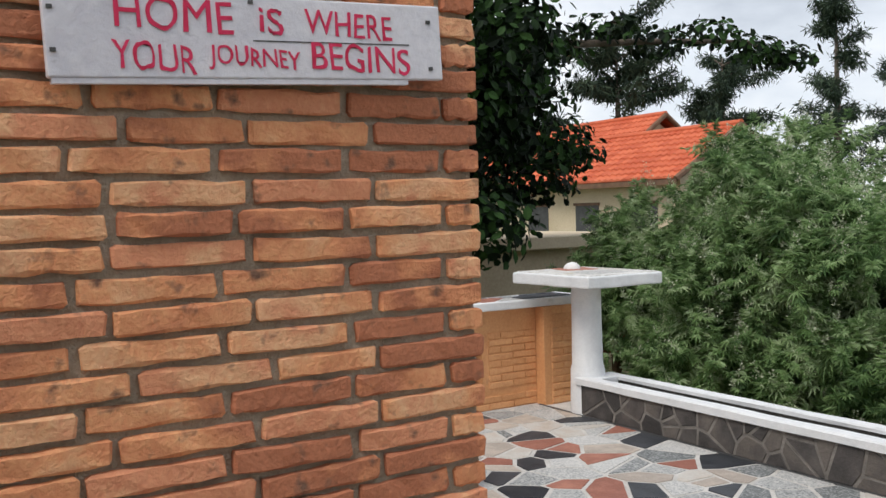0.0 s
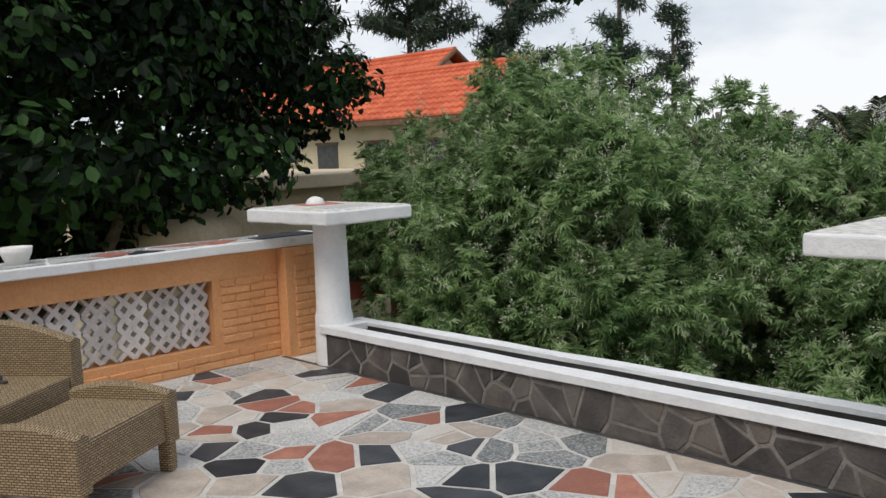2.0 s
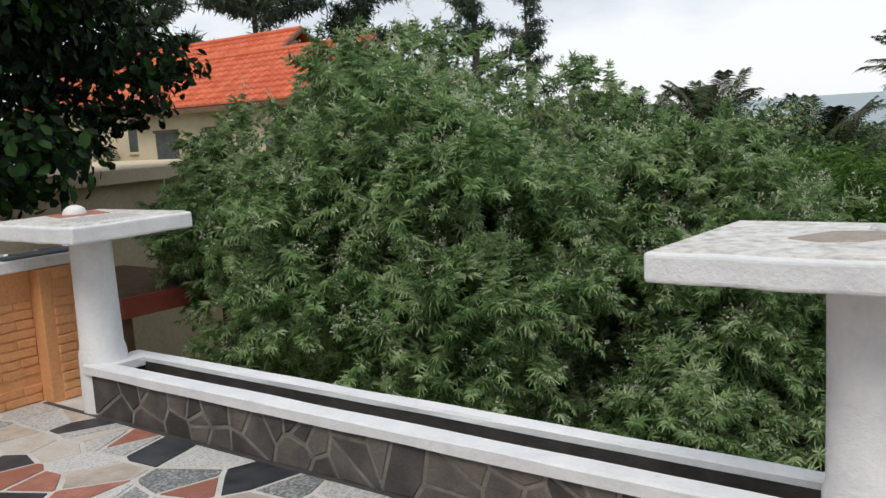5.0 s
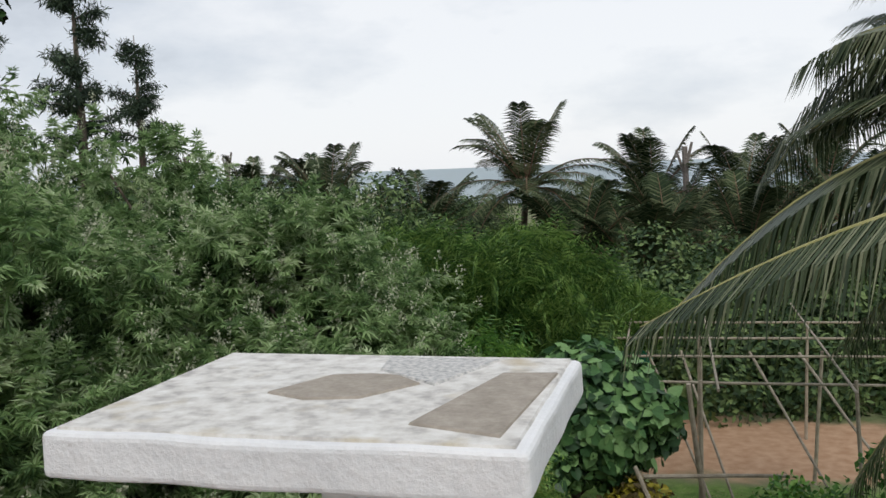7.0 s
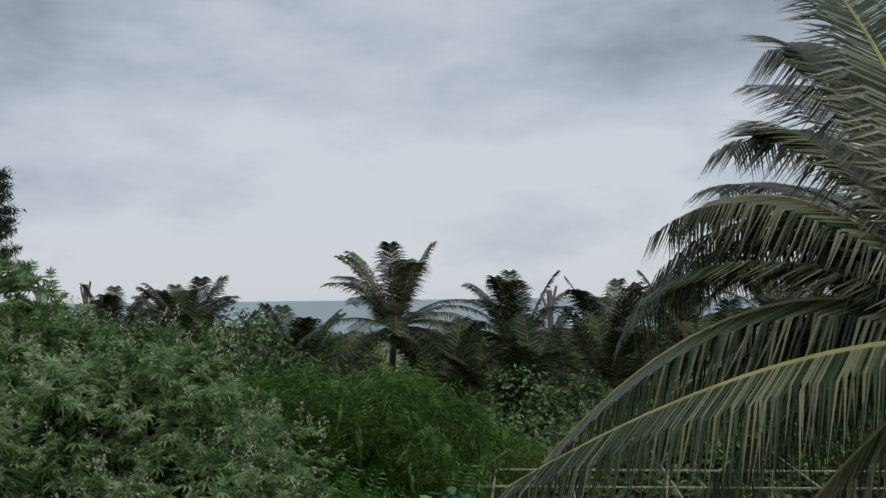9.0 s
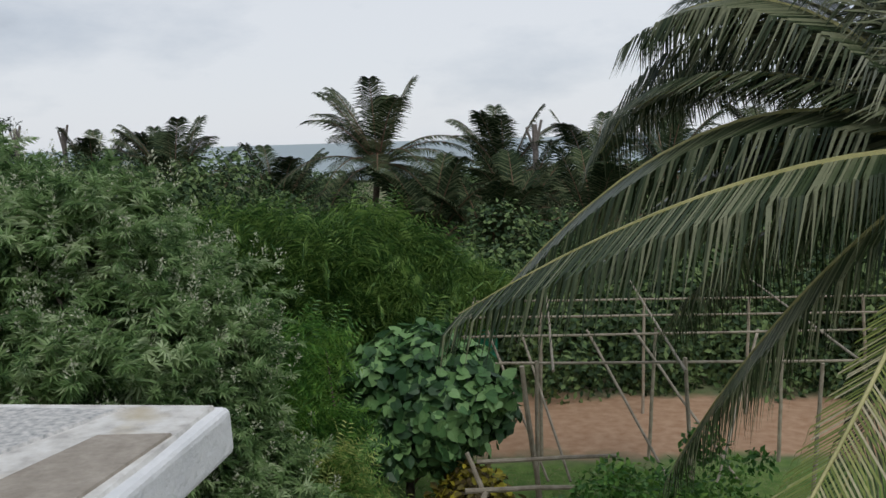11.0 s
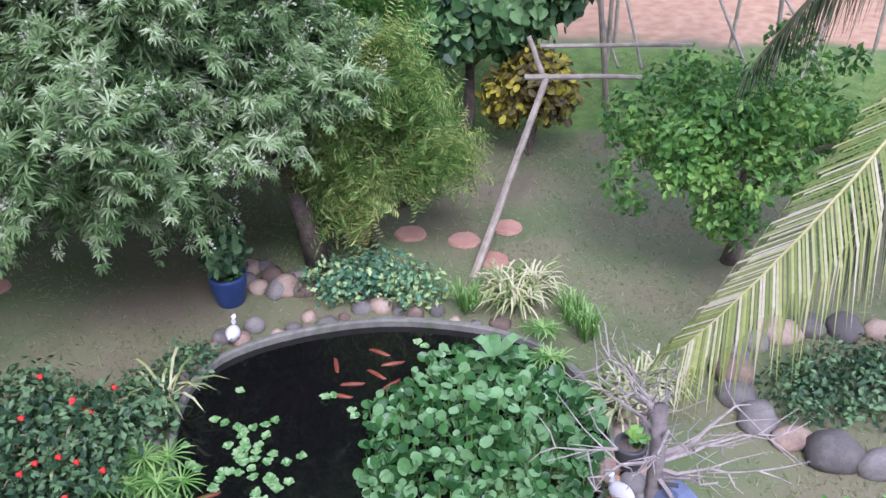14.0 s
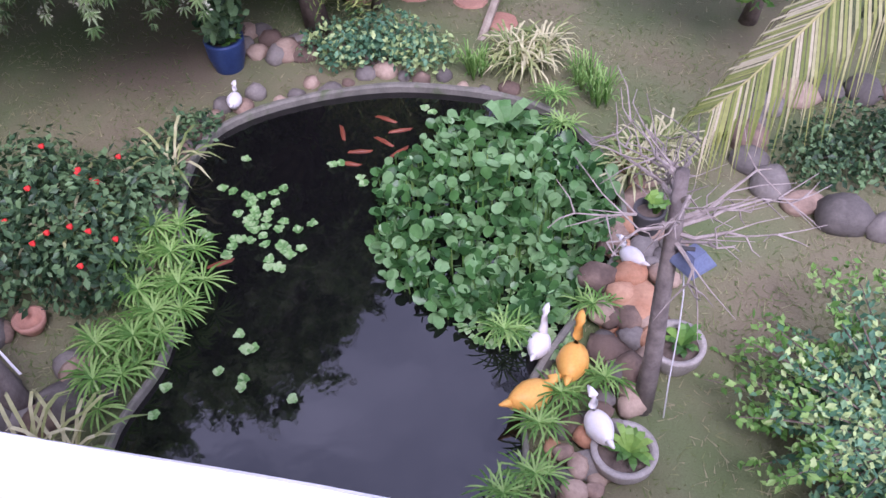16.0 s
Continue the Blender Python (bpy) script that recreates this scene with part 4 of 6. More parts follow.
sedge_spots = [(1.70, 3.55), (1.86, 3.3), (1.80, 3.05), (1.62, 3.2), (1.55, 2.75), (1.65, 2.5), (1.5, 3.75), (1.75, 2.85), (1.35, 3.45)]
for i, (x, y) in enumerate(sedge_spots):
    clump("umbrella_sedge", "spiky bright green umbrella sedge at the pond edge", "plant", M_SEDGE, (x, y, GROUND), [(0, 0, 0.26), (0.12, 0.1, 0.2), (-0.1, 0.09, 0.16), (0.05, -0.12, 0.14)], 600 + i, "pond edge sedges", count=18, length=0.20, width=0.016, lift=0.05, arch=0.06)
for i, (x, y) in enumerate(((3.98, 3.35), (4.28, 2.72), (4.38, 2.95), (4.5, 3.65), (4.62, 3.1), (4.15, 2.25), (4.3, 2.4), (4.1, 5.4), (4.0, 5.75))):
    clump("umbrella_sedge", "spiky green umbrella sedge among pond rocks", "plant", M_SEDGE, (x, y, GROUND + 0.03), [(0, 0, 0.18), (0.07, 0.05, 0.12), (-0.06, 0.04, 0.12)], 620 + i, "pond edge sedges", count=16, length=0.18, width=0.014, lift=0.05, arch=0.05)
for i, (x, y) in enumerate(((1.45, 2.0), (1.65, 2.05), (0.75, 3.9), (0.85, 3.65), (1.25, 4.45))):
    clump("variegated_plant", "long arching yellow striped leaves of a border plant", "plant", M_STRIPED, (x, y, GROUND), [(0, 0, 0.08), (0.05, 0.04, 0.1)], 640 + i, "striped border plants", count=10, length=0.42, width=0.026, lift=0.3, arch=0.14)
for i, (x, y) in enumerate(((3.55, 6.35), (3.8, 6.45), (3.68, 6.2), (4.75, 5.25), (4.9, 5.35), (4.65, 5.05))):
    clump("spider_plant", "cream striped grassy clump on the lawn edge", "plant", M_STRIPED, (x, y, GROUND), [(0, 0, 0.05), (0.06, 0.05, 0.05)], 660 + i, "striped grassy clumps", count=26, length=0.36, width=0.02, lift=0.26, arch=0.14)


def shrub(name, label, at, lobes, n, shape, size, mat, seed, flowers=0, group="", category="shrub", jitter=0.6):
    rng = np.random.default_rng(seed)
    ob = thing(name, at, label, category, group)
    lob = [(np.array(c), r) for c, r in lobes]
    v, f = join([tube([(0, 0, -0.02), tuple(np.array(c) * 0.5 + rng.normal(0, 0.03, 3)), tuple(c)], [0.022, 0.014, 0.005], 5) for c, _ in lob])
    tagged(raw("stem_mass", v, f, M_BARK, ob), "", "", "", "stuff")
    p, d = lobe_points(rng, lob, n, 0.3)
    d[:, 2] += 0.4
    keep = p[:, 2] > 0.02
    v, f = blades(rng, p[keep], d[keep], shape, size, jitter)
    raw("foliage", v, f, mat, ob)
    for i in range(flowers):
        c, r = lob[rng.integers(len(lob))]
        q = rng.normal(0, 1, 3)
        q[2] = abs(q[2]) + 0.6
        q /= np.linalg.norm(q)
        bm = bmesh.new()
        bmesh.ops.create_icosphere(bm, subdivisions=1, radius=0.021)
        for w in bm.verts:
            w.co = w.co * (1 + 0.4 * noise.noise(w.co * 60)) + Vector(c + q * np.array(r) * 1.02)
        part("flower_head", bm, M_FLOWER, ob, "red flower cluster")
    return ob


shrub("flowering_shrub", "dark leafy shrub dotted with red flower clusters", (0.95, 3.75, GROUND), [((0, 0, 0.3), (0.55, 0.5, 0.35)), ((-0.5, 0.2, 0.3), (0.45, 0.5, 0.35)), ((0.25, -0.45, 0.25), (0.4, 0.35, 0.28)), ((-0.4, -0.5, 0.25), (0.5, 0.4, 0.3)), ((0.2, 0.45, 0.2), (0.4, 0.3, 0.25))], 4200, SMALL, 0.075, M_IXORA, 700, 16)
shrub("low_shrub", "low pale green leafy shrub behind the pond", (2.45, 6.15, GROUND), [((-0.3, 0, 0.18), (0.4, 0.25, 0.2)), ((0.3, 0.05, 0.18), (0.4, 0.25, 0.2)), ((0.0, 0.2, 0.2), (0.4, 0.25, 0.2))], 1900, SMALL, 0.06, M_FERN, 701)
shrub("low_shrub", "low dark green planting in the rock ring", (6.45, 5.65, GROUND), [((0, 0, 0.1), (0.6, 0.5, 0.18)), ((-0.4, -0.2, 0.1), (0.4, 0.35, 0.14)), ((0.3, 0.2, 0.1), (0.4, 0.35, 0.14))], 2400, SMALL, 0.06, M_IXORA, 702)
shrub("low_shrub", "small leafy weeds beside the pond kerb", (1.25, 4.95, GROUND), [((0, 0, 0.1), (0.25, 0.2, 0.16)), ((-0.15, -0.35, 0.1), (0.25, 0.2, 0.14))], 700, SMALL, 0.06, M_IXORA, 703)
for i, (x, y) in enumerate(((4.2, 6.05), (4.35, 5.85), (3.3, 6.05))):
    clump("grass_clump", "fresh green grassy clump beside the pond", "plant", M_SEDGE, (x, y, GROUND), [(0, 0, 0.02), (0.06, 0.05, 0.02), (-0.05, 0.06, 0.02)], 670 + i, "grassy clumps", count=24, length=0.15, width=0.012, lift=0.3, arch=0.05)


def feather_bush():
    """A bush of long stems set with small leaves, paler at the tips."""
    rng = np.random.default_rng(710)
    ob = thing("feathery_bush", (6.3, 2.95, GROUND), "bush of long feathery blue-green stems with yellow tips", "bush")
    stems, leaves, tips = [], [], []
    for i in range(130):
        a = rng.uniform(0, 2 * math.pi)
        l = rng.uniform(0.7, 1.3)
        e = rng.uniform(0.1, 0.75)
        d = np.array((math.cos(a) * math.cos(e), math.sin(a) * math.cos(e), math.sin(e)))
        pts = [d * l * u + np.array((0, 0, -0.25 * l * u * u + 0.15)) for u in np.linspace(0, 1, 6)]
        stems.append(tube(pts, [0.01, 0.008, 0.007, 0.006, 0.005, 0.003], 4, False))
        for u in np.linspace(0.2, 1.0, 80):
            c = d * l * u + np.array((0, 0, -0.25 * l * u * u + 0.15)) + rng.normal(0, 0.022, 3)
            (tips if u > 0.82 else leaves).append(c)
    v, f = join(stems)
    tagged(raw("stem_mass", v, f, M_BARK, ob), "", "", "", "stuff")
    for nm, pts, mat in (("foliage", leaves, M_FERN), ("tip_growth", tips, M_SEDGE)):
        p = np.array(pts)
        v, f = blades(rng, p, np.tile(np.array((0, 0, 1.0)), (len(p), 1)), SMALL, 0.058, 0.6)
        raw(nm, v, f, mat, ob)


feather_bush()


# ---- garden: ornaments ----
def pot(name, label, at, r, h, mat, seed, category="plant pot"):
    ob = thing(name, at, label, category)
    v, f = turned([(r * 0.72, 0), (r * 0.95, h * 0.5), (r, h * 0.92), (r, h), (r * 0.80, h), (r * 0.78, h * 0.75), (0.0, h * 0.72)], 28)
    raw("body", v, f, mat, ob, "", True)
    rng = np.random.default_rng(seed)
    v, f = turned([(r * 0.79, h * 0.78), (r * 0.4, h * 0.8), (0, h * 0.8)], 20)
    raw("soil", v, f, M_BARK, ob, "dark soil")
    v, f = rosette(rng, (0.03, 0.0, h * 0.8), 14, r * 0.75, 0.05, 0.10, 0.02)
    raw("plant", v, f, M_LIME, ob, "small green plant")
    return ob


pot("plant_pot", "round grey concrete pot with a small plant", (4.77, 2.67, GROUND), 0.19, 0.16, M_POT, 720)
pot("plant_pot", "round grey concrete pot standing on the lawn", (5.03, 3.46, GROUND), 0.18, 0.18, M_POT, 721)
blue = pot("plant_pot", "dark blue glazed pot under the tree", (1.18, 5.92, GROUND), 0.17, 0.30, M_BLUE, 722)
shrub("pot_shrub", "leafy plant growing in the blue pot", (1.18, 5.92, GROUND + 0.25), [((0, 0, 0.25), (0.18, 0.18, 0.2)), ((0.05, 0.02, 0.42), (0.15, 0.15, 0.15))], 420, OVAL, 0.10, M_IXORA, 723)
pot("dark_pot", "dark pot fixed near the top of the post", (4.71, 3.34, GROUND + 1.24), 0.085, 0.15, M_STUD, 724)


def bird(name, label, at, rz, size, mat, neck, category="statue"):
    """One plain bird figure: body, neck and head in one mesh."""
    bm = bmesh.new()
    bmesh.ops.create_uvsphere(bm, u_segments=18, v_segments=12, radius=1.0)
    for v in bm.verts:
        x = v.co.x
        v.co = Vector((x * 0.16, v.co.y * 0.105 * (1 - 0.35 * max(0, -x)), v.co.z * 0.10 + 0.10 + 0.03 * max(0, -x)))
    me = bpy.data.meshes.new(name)
    bm.to_mesh(me)
    bm.free()
    v = [w.co.copy() for w in me.vertices]
    f = [tuple(p.vertices) for p in me.polygons]
    pts = [(0.09, 0, 0.13), (0.14, 0, 0.13 + neck * 0.35), (0.13, 0, 0.13 + neck * 0.75), (0.15, 0, 0.13 + neck), (0.20, 0, 0.13 + neck), (0.25, 0, 0.12 + neck)]
    v2, f2 = tube(pts, [0.055, 0.034, 0.028, 0.036, 0.026, 0.006], 10)
    v3, f3 = tube([(-0.12, 0, 0.13), (-0.22, 0, 0.17)], [0.04, 0.008], 8)
    v4, f4 = tube([(0.0, 0, 0.06), (0.0, 0, 0.0)], [0.05, 0.06], 10)
    vv, ff = join([(v, f), (v2, f2), (v3, f3), (v4, f4)])
    ob = raw(name, [Vector(c) * size for c in vv], ff, mat, None, "", True)
    ob.matrix_world = pose(*at, 0, 0, rz)
    return tagged(ob, label, category)


bird("bird_statue", "white heron figure standing at the pond edge", (4.2, 3.33, GROUND + 0.04), 80, 0.72, M_STATUE, 0.28)
bird("bird_statue", "orange yellow glazed duck figure among the rocks", (4.42, 3.16, GROUND + 0.12), 85, 0.95, M_ORANGE, 0.22)
bird("bird_statue", "orange and cream duck figure lying low", (4.20, 2.92, GROUND + 0.06), 40, 0.95, M_ORANGE, 0.04)
bird("bird_statue", "white heron figure leaning over a pot", (4.62, 2.74, GROUND + 0.14), 120, 0.78, M_STATUE, 0.18)
bird("bird_statue", "white duck figure beside the post", (4.72, 4.13, GROUND + 0.10), 140, 0.65, M_STATUE, 0.12)
# bird mesh standing in for a white flower-like shape
bird("bird_statue", "white flower-like shape behind the pond, built as a small bird figure", (1.46, 5.33, GROUND + 0.06), 100, 0.6, M_STATUE, 0.14)

# dry post with dead branches, lamp and cable
post = thing("dead_tree_post", (4.86, 3.06, GROUND), "grey dead tree trunk with bare branches used as a lamp post", "dead tree")
v, f = tube([(0, 0, -0.05), (0.01, 0.09, 0.4), (-0.005, 0.18, 0.8), (-0.01, 0.28, 1.25), (-0.02, 0.36, 1.6)], [0.066, 0.056, 0.05, 0.046, 0.036], 10)
raw("trunk", v, f, M_DARKPOST, post, "", True)
rng = np.random.default_rng(730)
for i in range(17):
    a = rng.uniform(0, 2 * math.pi)
    z0 = rng.uniform(1.1, 1.58)
    s0 = np.array((-0.01, 0.225 * z0, z0))
    d = np.array((math.cos(a), math.sin(a) + 0.25, rng.uniform(-0.1, 0.5)))
    l = rng.uniform(0.3, 0.62)
    pts = [s0 + d * l * u + rng.normal(0, 0.025, 3) * (u > 0) for u in np.linspace(0, 1, 5)]
    chunks = [tube(pts, [0.017, 0.012, 0.009, 0.006, 0.003], 5)]
    for k in range(7):
        b0 = pts[rng.integers(1, 5)]
        e = b0 + d * 0.12 + rng.normal(0, 0.14, 3)
        chunks.append(tube([b0, (b0 + e) / 2 + rng.normal(0, 0.02, 3), e], [0.006, 0.004, 0.002], 4))
    v, f = join(chunks)
    raw("branch", v, f, M_DRYWOOD, post)
lamp = thing("garden_lamp", (4.97, 3.27, GROUND + 1.10), "blue grey metal lamp with a flared shade on the post", "lamp")
v, f = turned([(0.16, 0.0), (0.15, 0.02), (0.075, 0.11), (0.07, 0.12), (0.0, 0.125)], 4)
v = [(x * 0.8, y * 0.8, z * 0.8) for x, y, z in v]
raw("shade", v, f, M_LAMP_SHADE, lamp)
v, f = turned([(0.045, 0.02), (0.05, -0.04), (0.03, -0.08), (0.0, -0.09)], 14)
raw("bulb_holder", v, f, M_CABLE, lamp)
boxed("bracket", (-0.10, -0.012, 0.09), (0.0, 0.012, 0.105), M_STUD, lamp)
cable = thing("cable", (4.93, 3.06, GROUND), "thin white cable running down the post", "cable")
v, f = tube([(0.0, 0.22, 1.08), (0.03, 0.16, 0.9), (0.04, 0.09, 0.7), (0.04, -0.04, 0.35), (0.06, -0.05, 0.02)], [0.0045] * 5, 6)
raw("wire", v, f, M_CABLE, cable)
snag = thing("leaning_trunk", (1.15, 2.35, GROUND), "leaning dark trunk with a pale rope in the rockery", "dead tree")
v, f = tube([(0.0, 0.0, -0.05), (-0.12, 0.05, 0.35), (-0.3, 0.05, 0.85), (-0.55, 0.08, 1.35)], [0.12, 0.10, 0.085, 0.07], 10)
raw("trunk", v, f, M_DARKPOST, snag, "", True)
v, f = tube([(-0.45, 0.16, 1.25), (-0.22, 0.16, 0.8), (-0.08, 0.15, 0.5), (0.12, 0.05, 0.35)], [0.009] * 4, 6)
raw("rope", v, f, M_CABLE, snag)
orange_pot = thing("clay_pot", (0.93, 2.95, GROUND), "broken orange clay pot lying in the rockery", "clay pot")
v, f = turned([(0.06, 0.0), (0.10, 0.07), (0.11, 0.12), (0.09, 0.12), (0.07, 0.06), (0.0, 0.04)], 18)
raw("body", v, f, M_STEPSTONE, orange_pot, "", True)


# ---- garden: bamboo trellis ----
def pole(name, a, b, r, parent, mat=None):
    n = 7
    pts = [Vector(a).lerp(Vector(b), i / n) + Vector((0.012 * noise.noise((i, a[0], 1)), 0.012 * noise.noise((i, a[1], 2)), 0.012 * noise.noise((i, a[0], 3)))) for i in range(n + 1)]
    v, f = tube(pts, [r * (1 - 0.15 * i / n) for i in range(n + 1)], 7)
    raw(name, v, f, mat or M_BAMBOO, parent)


trellis = tagged(new("bamboo_trellis"), "weathered bamboo pole trellis standing over lawn and bare soil", "trellis")
TOP = -1.55
for y in (10.8, 13.0, 15.4):
    for x in (4.2, 6.0, 7.8, 9.6):
        dx = 0.35 * noise.noise((x, y, 4.5))
        pole("post", (x + dx, y, GROUND - 0.02), (x + dx * 0.4, y + 0.2 * dx, TOP + 0.05 + 0.15 * dx), 0.03, trellis)
for y in (10.8, 12.4, 13.9, 15.4):
    pole("cross_pole", (2.6, y, TOP), (10.2, y + 0.1 + 0.5 * noise.noise((y, 1.3, 2)), TOP + 0.03), 0.02, trellis)
for x in (3.2, 4.4, 6.0, 8.2):
    pole("cross_pole", (x, 10.3, TOP + 0.04), (x - 0.1 + 0.8 * noise.noise((x, 0.4, 7)), 17.4, TOP + 0.05), 0.019, trellis)
for x0, x1 in ((4.9, 5.9), (5.6, 6.8), (3.9, 4.6), (7.4, 6.5), (3.4, 4.3)):
    pole("brace", (x0, 12.9, TOP), (x1, 11.0, GROUND + 0.4), 0.022, trellis)
prop = tagged(new("bamboo_prop"), "leaning forked wooden prop tied to a low rail", "wooden prop")
pole("pole", (3.25, 6.68, GROUND - 0.02), (3.68, 8.3, -2.30), 0.04, prop)
pole("fork", (3.68, 8.3, -2.33), (3.48, 8.45, -1.92), 0.03, prop)
pole("rail", (3.48, 8.25, -2.26), (4.6, 8.6, -2.34), 0.03, prop)
pole("rail", (3.55, 8.9, -2.18), (5.1, 9.2, -2.2), 0.026, prop)
pole("post", (4.3, 9.63, GROUND - 0.02), (4.05, 9.3, -1.2), 0.035, prop)
net = raw("shade_net", [(1.0, 16.5, GROUND), (3.3, 16.6, GROUND), (3.3, 16.6, GROUND + 1.3), (1.0, 16.5, GROUND + 1.25)], [(0, 1, 2, 3)], M_NET)
tagged(net, "green shade net hung at the end of the plot", "net")

# ---- garden: trees ----
rt = np.random.default_rng(42)


def set_leaves(where, along, nrm, shape, size):
    """Leaves of one outline at given places, pointing along and facing nrm."""
    sv = np.array(shape[0], float)
    along = along / (np.linalg.norm(along, axis=1)[:, None] + 1e-9)
    nrm = nrm - (nrm * along).sum(1)[:, None] * along
    nrm = nrm / (np.linalg.norm(nrm, axis=1)[:, None] + 1e-9)
    side = np.cross(along, nrm)
    v = where[:, None, :] + size[:, None, None] * (sv[None, :, 0:1] * side[:, None] + sv[None, :, 1:2] * along[:, None] + sv[None, :, 2:3] * nrm[:, None])
    k = len(sv)
    return v.reshape(-1, 3), [tuple(int(i) + k * j for i in f) for j in range(len(where)) for f in shape[1]]


def sprays(rng, lobes, twigs, leaf, plumed):
    """Leafy shoots that spring from the lobes, bend over and end in a tuft; some carry a seed plume."""
    p, d = lobe_points(rng, lobes, twigs, 0.72)
    go = d * 0.9 + np.array((0, 0, 0.45)) + rng.normal(0, 0.4, p.shape)
    go /= np.linalg.norm(go, axis=1)[:, None]
    length = rng.uniform(0.22, 0.5, twigs)
    where, along, nrm, size = [], [], [], []
    for k in range(6):
        u = (k + 1) / 6
        c = p + go * (length * u)[:, None] - np.array((0, 0, 1.0)) * (0.22 * length * u * u)[:, None]
        turn = rng.normal(0, 1, p.shape)
        cross = np.cross(go, turn)
        cross /= np.linalg.norm(cross, axis=1)[:, None]
        for sg in (-1, 1):
            where.append(c)
            along.append(sg * cross * (1.0 - 0.55 * u) + go * (0.35 + 0.5 * u) + np.array((0, 0, -0.22)) + rng.normal(0, 0.16, p.shape))
            nrm.append(np.array((0, 0, 1.0)) + 0.5 * go + rng.normal(0, 0.22, p.shape))
            size.append(leaf * (1.15 - 0.45 * u) * rng.uniform(0.8, 1.2, twigs))
    end = p + go * length[:, None] - np.array((0, 0, 1.0)) * (0.2 * length)[:, None]
    bits_at, bits_go = [], []
    for q, g in zip(end[:plumed], go[:plumed]):
        h = rng.uniform(0.10, 0.2)
        up = g * 0.5 + np.array((0, 0, 0.8))
        for k in range(26):
            u = rng.uniform(0, 1)
            spread = rng.normal(0, 1, 3)
            bits_at.append(q + up * h * u + spread * 0.022 * (1.25 - u))
            bits_go.append(spread + up)
    n = len(bits_at)
    plume = set_leaves(np.array(bits_at), np.array(bits_go), rng.normal(0, 1, (n, 3)), SMALL, rng.uniform(0.016, 0.034, n))
    return set_leaves(np.concatenate(where), np.concatenate(along), np.concatenate(nrm), PALMATE, np.concatenate(size)), plume


def vitex(foot, centre, radii, twigs, seed, plumed, extra=[]):
    rng = np.random.default_rng(seed)
    lob = [(np.array(centre), tuple(np.array(radii) * 0.6))] + sprout(rng, centre, radii, 64, 0.33) + extra
    ob = tree("shrub_tree", "bushy grey-green tree with finger leaves and pale seed plumes", foot, lob, twigs * 3, PALMATE, 0.12, M_VITEX, seed, 0.10, 0.3, 0.36, 0.15, "tree", "finger-leaved trees", count=14)
    loc = [(np.array(c) - np.array(foot), r) for c, r in lob[1:]]
    leaves, plume = sprays(rng, loc, twigs, 0.135, plumed)
    tagged(raw("shoot_foliage", *leaves, M_VITEX, ob), "", "", "", "stuff")
    tagged(raw("plume_mass", *plume, M_PLUME, ob, "pale seed plumes"), "", "", "", "stuff")



vitex((-1.3, 4.4, GROUND), (-1.3, 4.2, 0.0), (1.6, 1.5, 1.95), 2700, 801, 900)
vitex((-3.9, 5.2, GROUND), (-3.8, 5.0, -0.1), (1.7, 1.6, 1.95), 2200, 802, 600, [(np.array(c), (0.28, 0.28, 0.36)) for c in ((-3.4, 5.4, 2.0), (-3.7, 6.2, 1.8), (-3.0, 5.2, 1.6), (-2.7, 6.3, 2.0), (-3.2, 6.6, 2.0), (-2.6, 5.6, 1.5))])
vitex((1.79, 6.6, GROUND), (0.6, 5.9, -0.7), (1.55, 1.25, 1.65), 2900, 803, 1100, [(np.array(c), (0.42, 0.42, 0.36)) for c in ((0.8, 4.9, -1.65), (0.3, 5.0, -1.75), (1.2, 5.3, -1.75), (-0.4, 5.2, -1.65), (1.6, 5.8, -1.6), (0.9, 5.6, -2.0), (1.9, 6.2, -1.5), (0.95, 4.7, -1.3))])
vitex((0.2, 7.5, GROUND), (0.0, 7.6, -0.5), (1.45, 1.3, 1.45), 1600, 804, 700)
vitex((-1.9, 7.6, GROUND), (-1.9, 7.4, -0.3), (1.7, 1.5, 1.75), 1800, 805, 600, [(np.array(c), (0.26, 0.26, 0.34)) for c in ((-2.3, 7.6, 1.6), (-1.5, 7.9, 1.45), (-1.9, 8.2, 1.5), (-2.9, 7.5, 1.6))])
lob = [(np.array((1.6, 8.0, -1.4)), (0.5, 0.5, 0.7))] + sprout(rt, (1.6, 8.0, -1.3), (0.75, 0.7, 1.15), 18, 0.32)
tree("young_tree", "young tree with fresh green feathery leaves", (2.35, 7.9, GROUND), lob, 3000, FEATHER, 0.30, M_LIME, 806, 0.05, 0.4, 0.5, 0.15)
lob = sprout(rt, (2.3, 6.95, -2.35), (0.75, 0.6, 0.85), 30, 0.24)
tree("young_tree", "slim young tree with yellow green compound leaves", (2.2, 7.0, GROUND), lob, 3400, FEATHER, 0.27, M_YELLOWING, 807, 0.04, 0.3, 0.5, 0.2)
lob = sprout(rt, (0.9, 11.5, -0.8), (2.2, 1.6, 1.1), 22, 0.6)
tree("leafy_tree", "fresh green feathery-leaved tree in the garden", (1.2, 11.5, GROUND), lob, 7000, FEATHER, 0.46, M_GREEN, 808, 0.09, 0.5)
lob = [(np.array((2.86, 9.75, -1.75)), (0.95, 0.9, 0.85))] + sprout(rt, (2.86, 9.75, -1.78), (0.98, 0.9, 0.95), 24, 0.30)
tree("round_tree", "round dark tree with broad heart-shaped leaves", (2.6, 9.6, GROUND), lob, 6500, HEART, 0.14, M_HEART, 809, 0.07, 0.75, 0.45, 0.9)
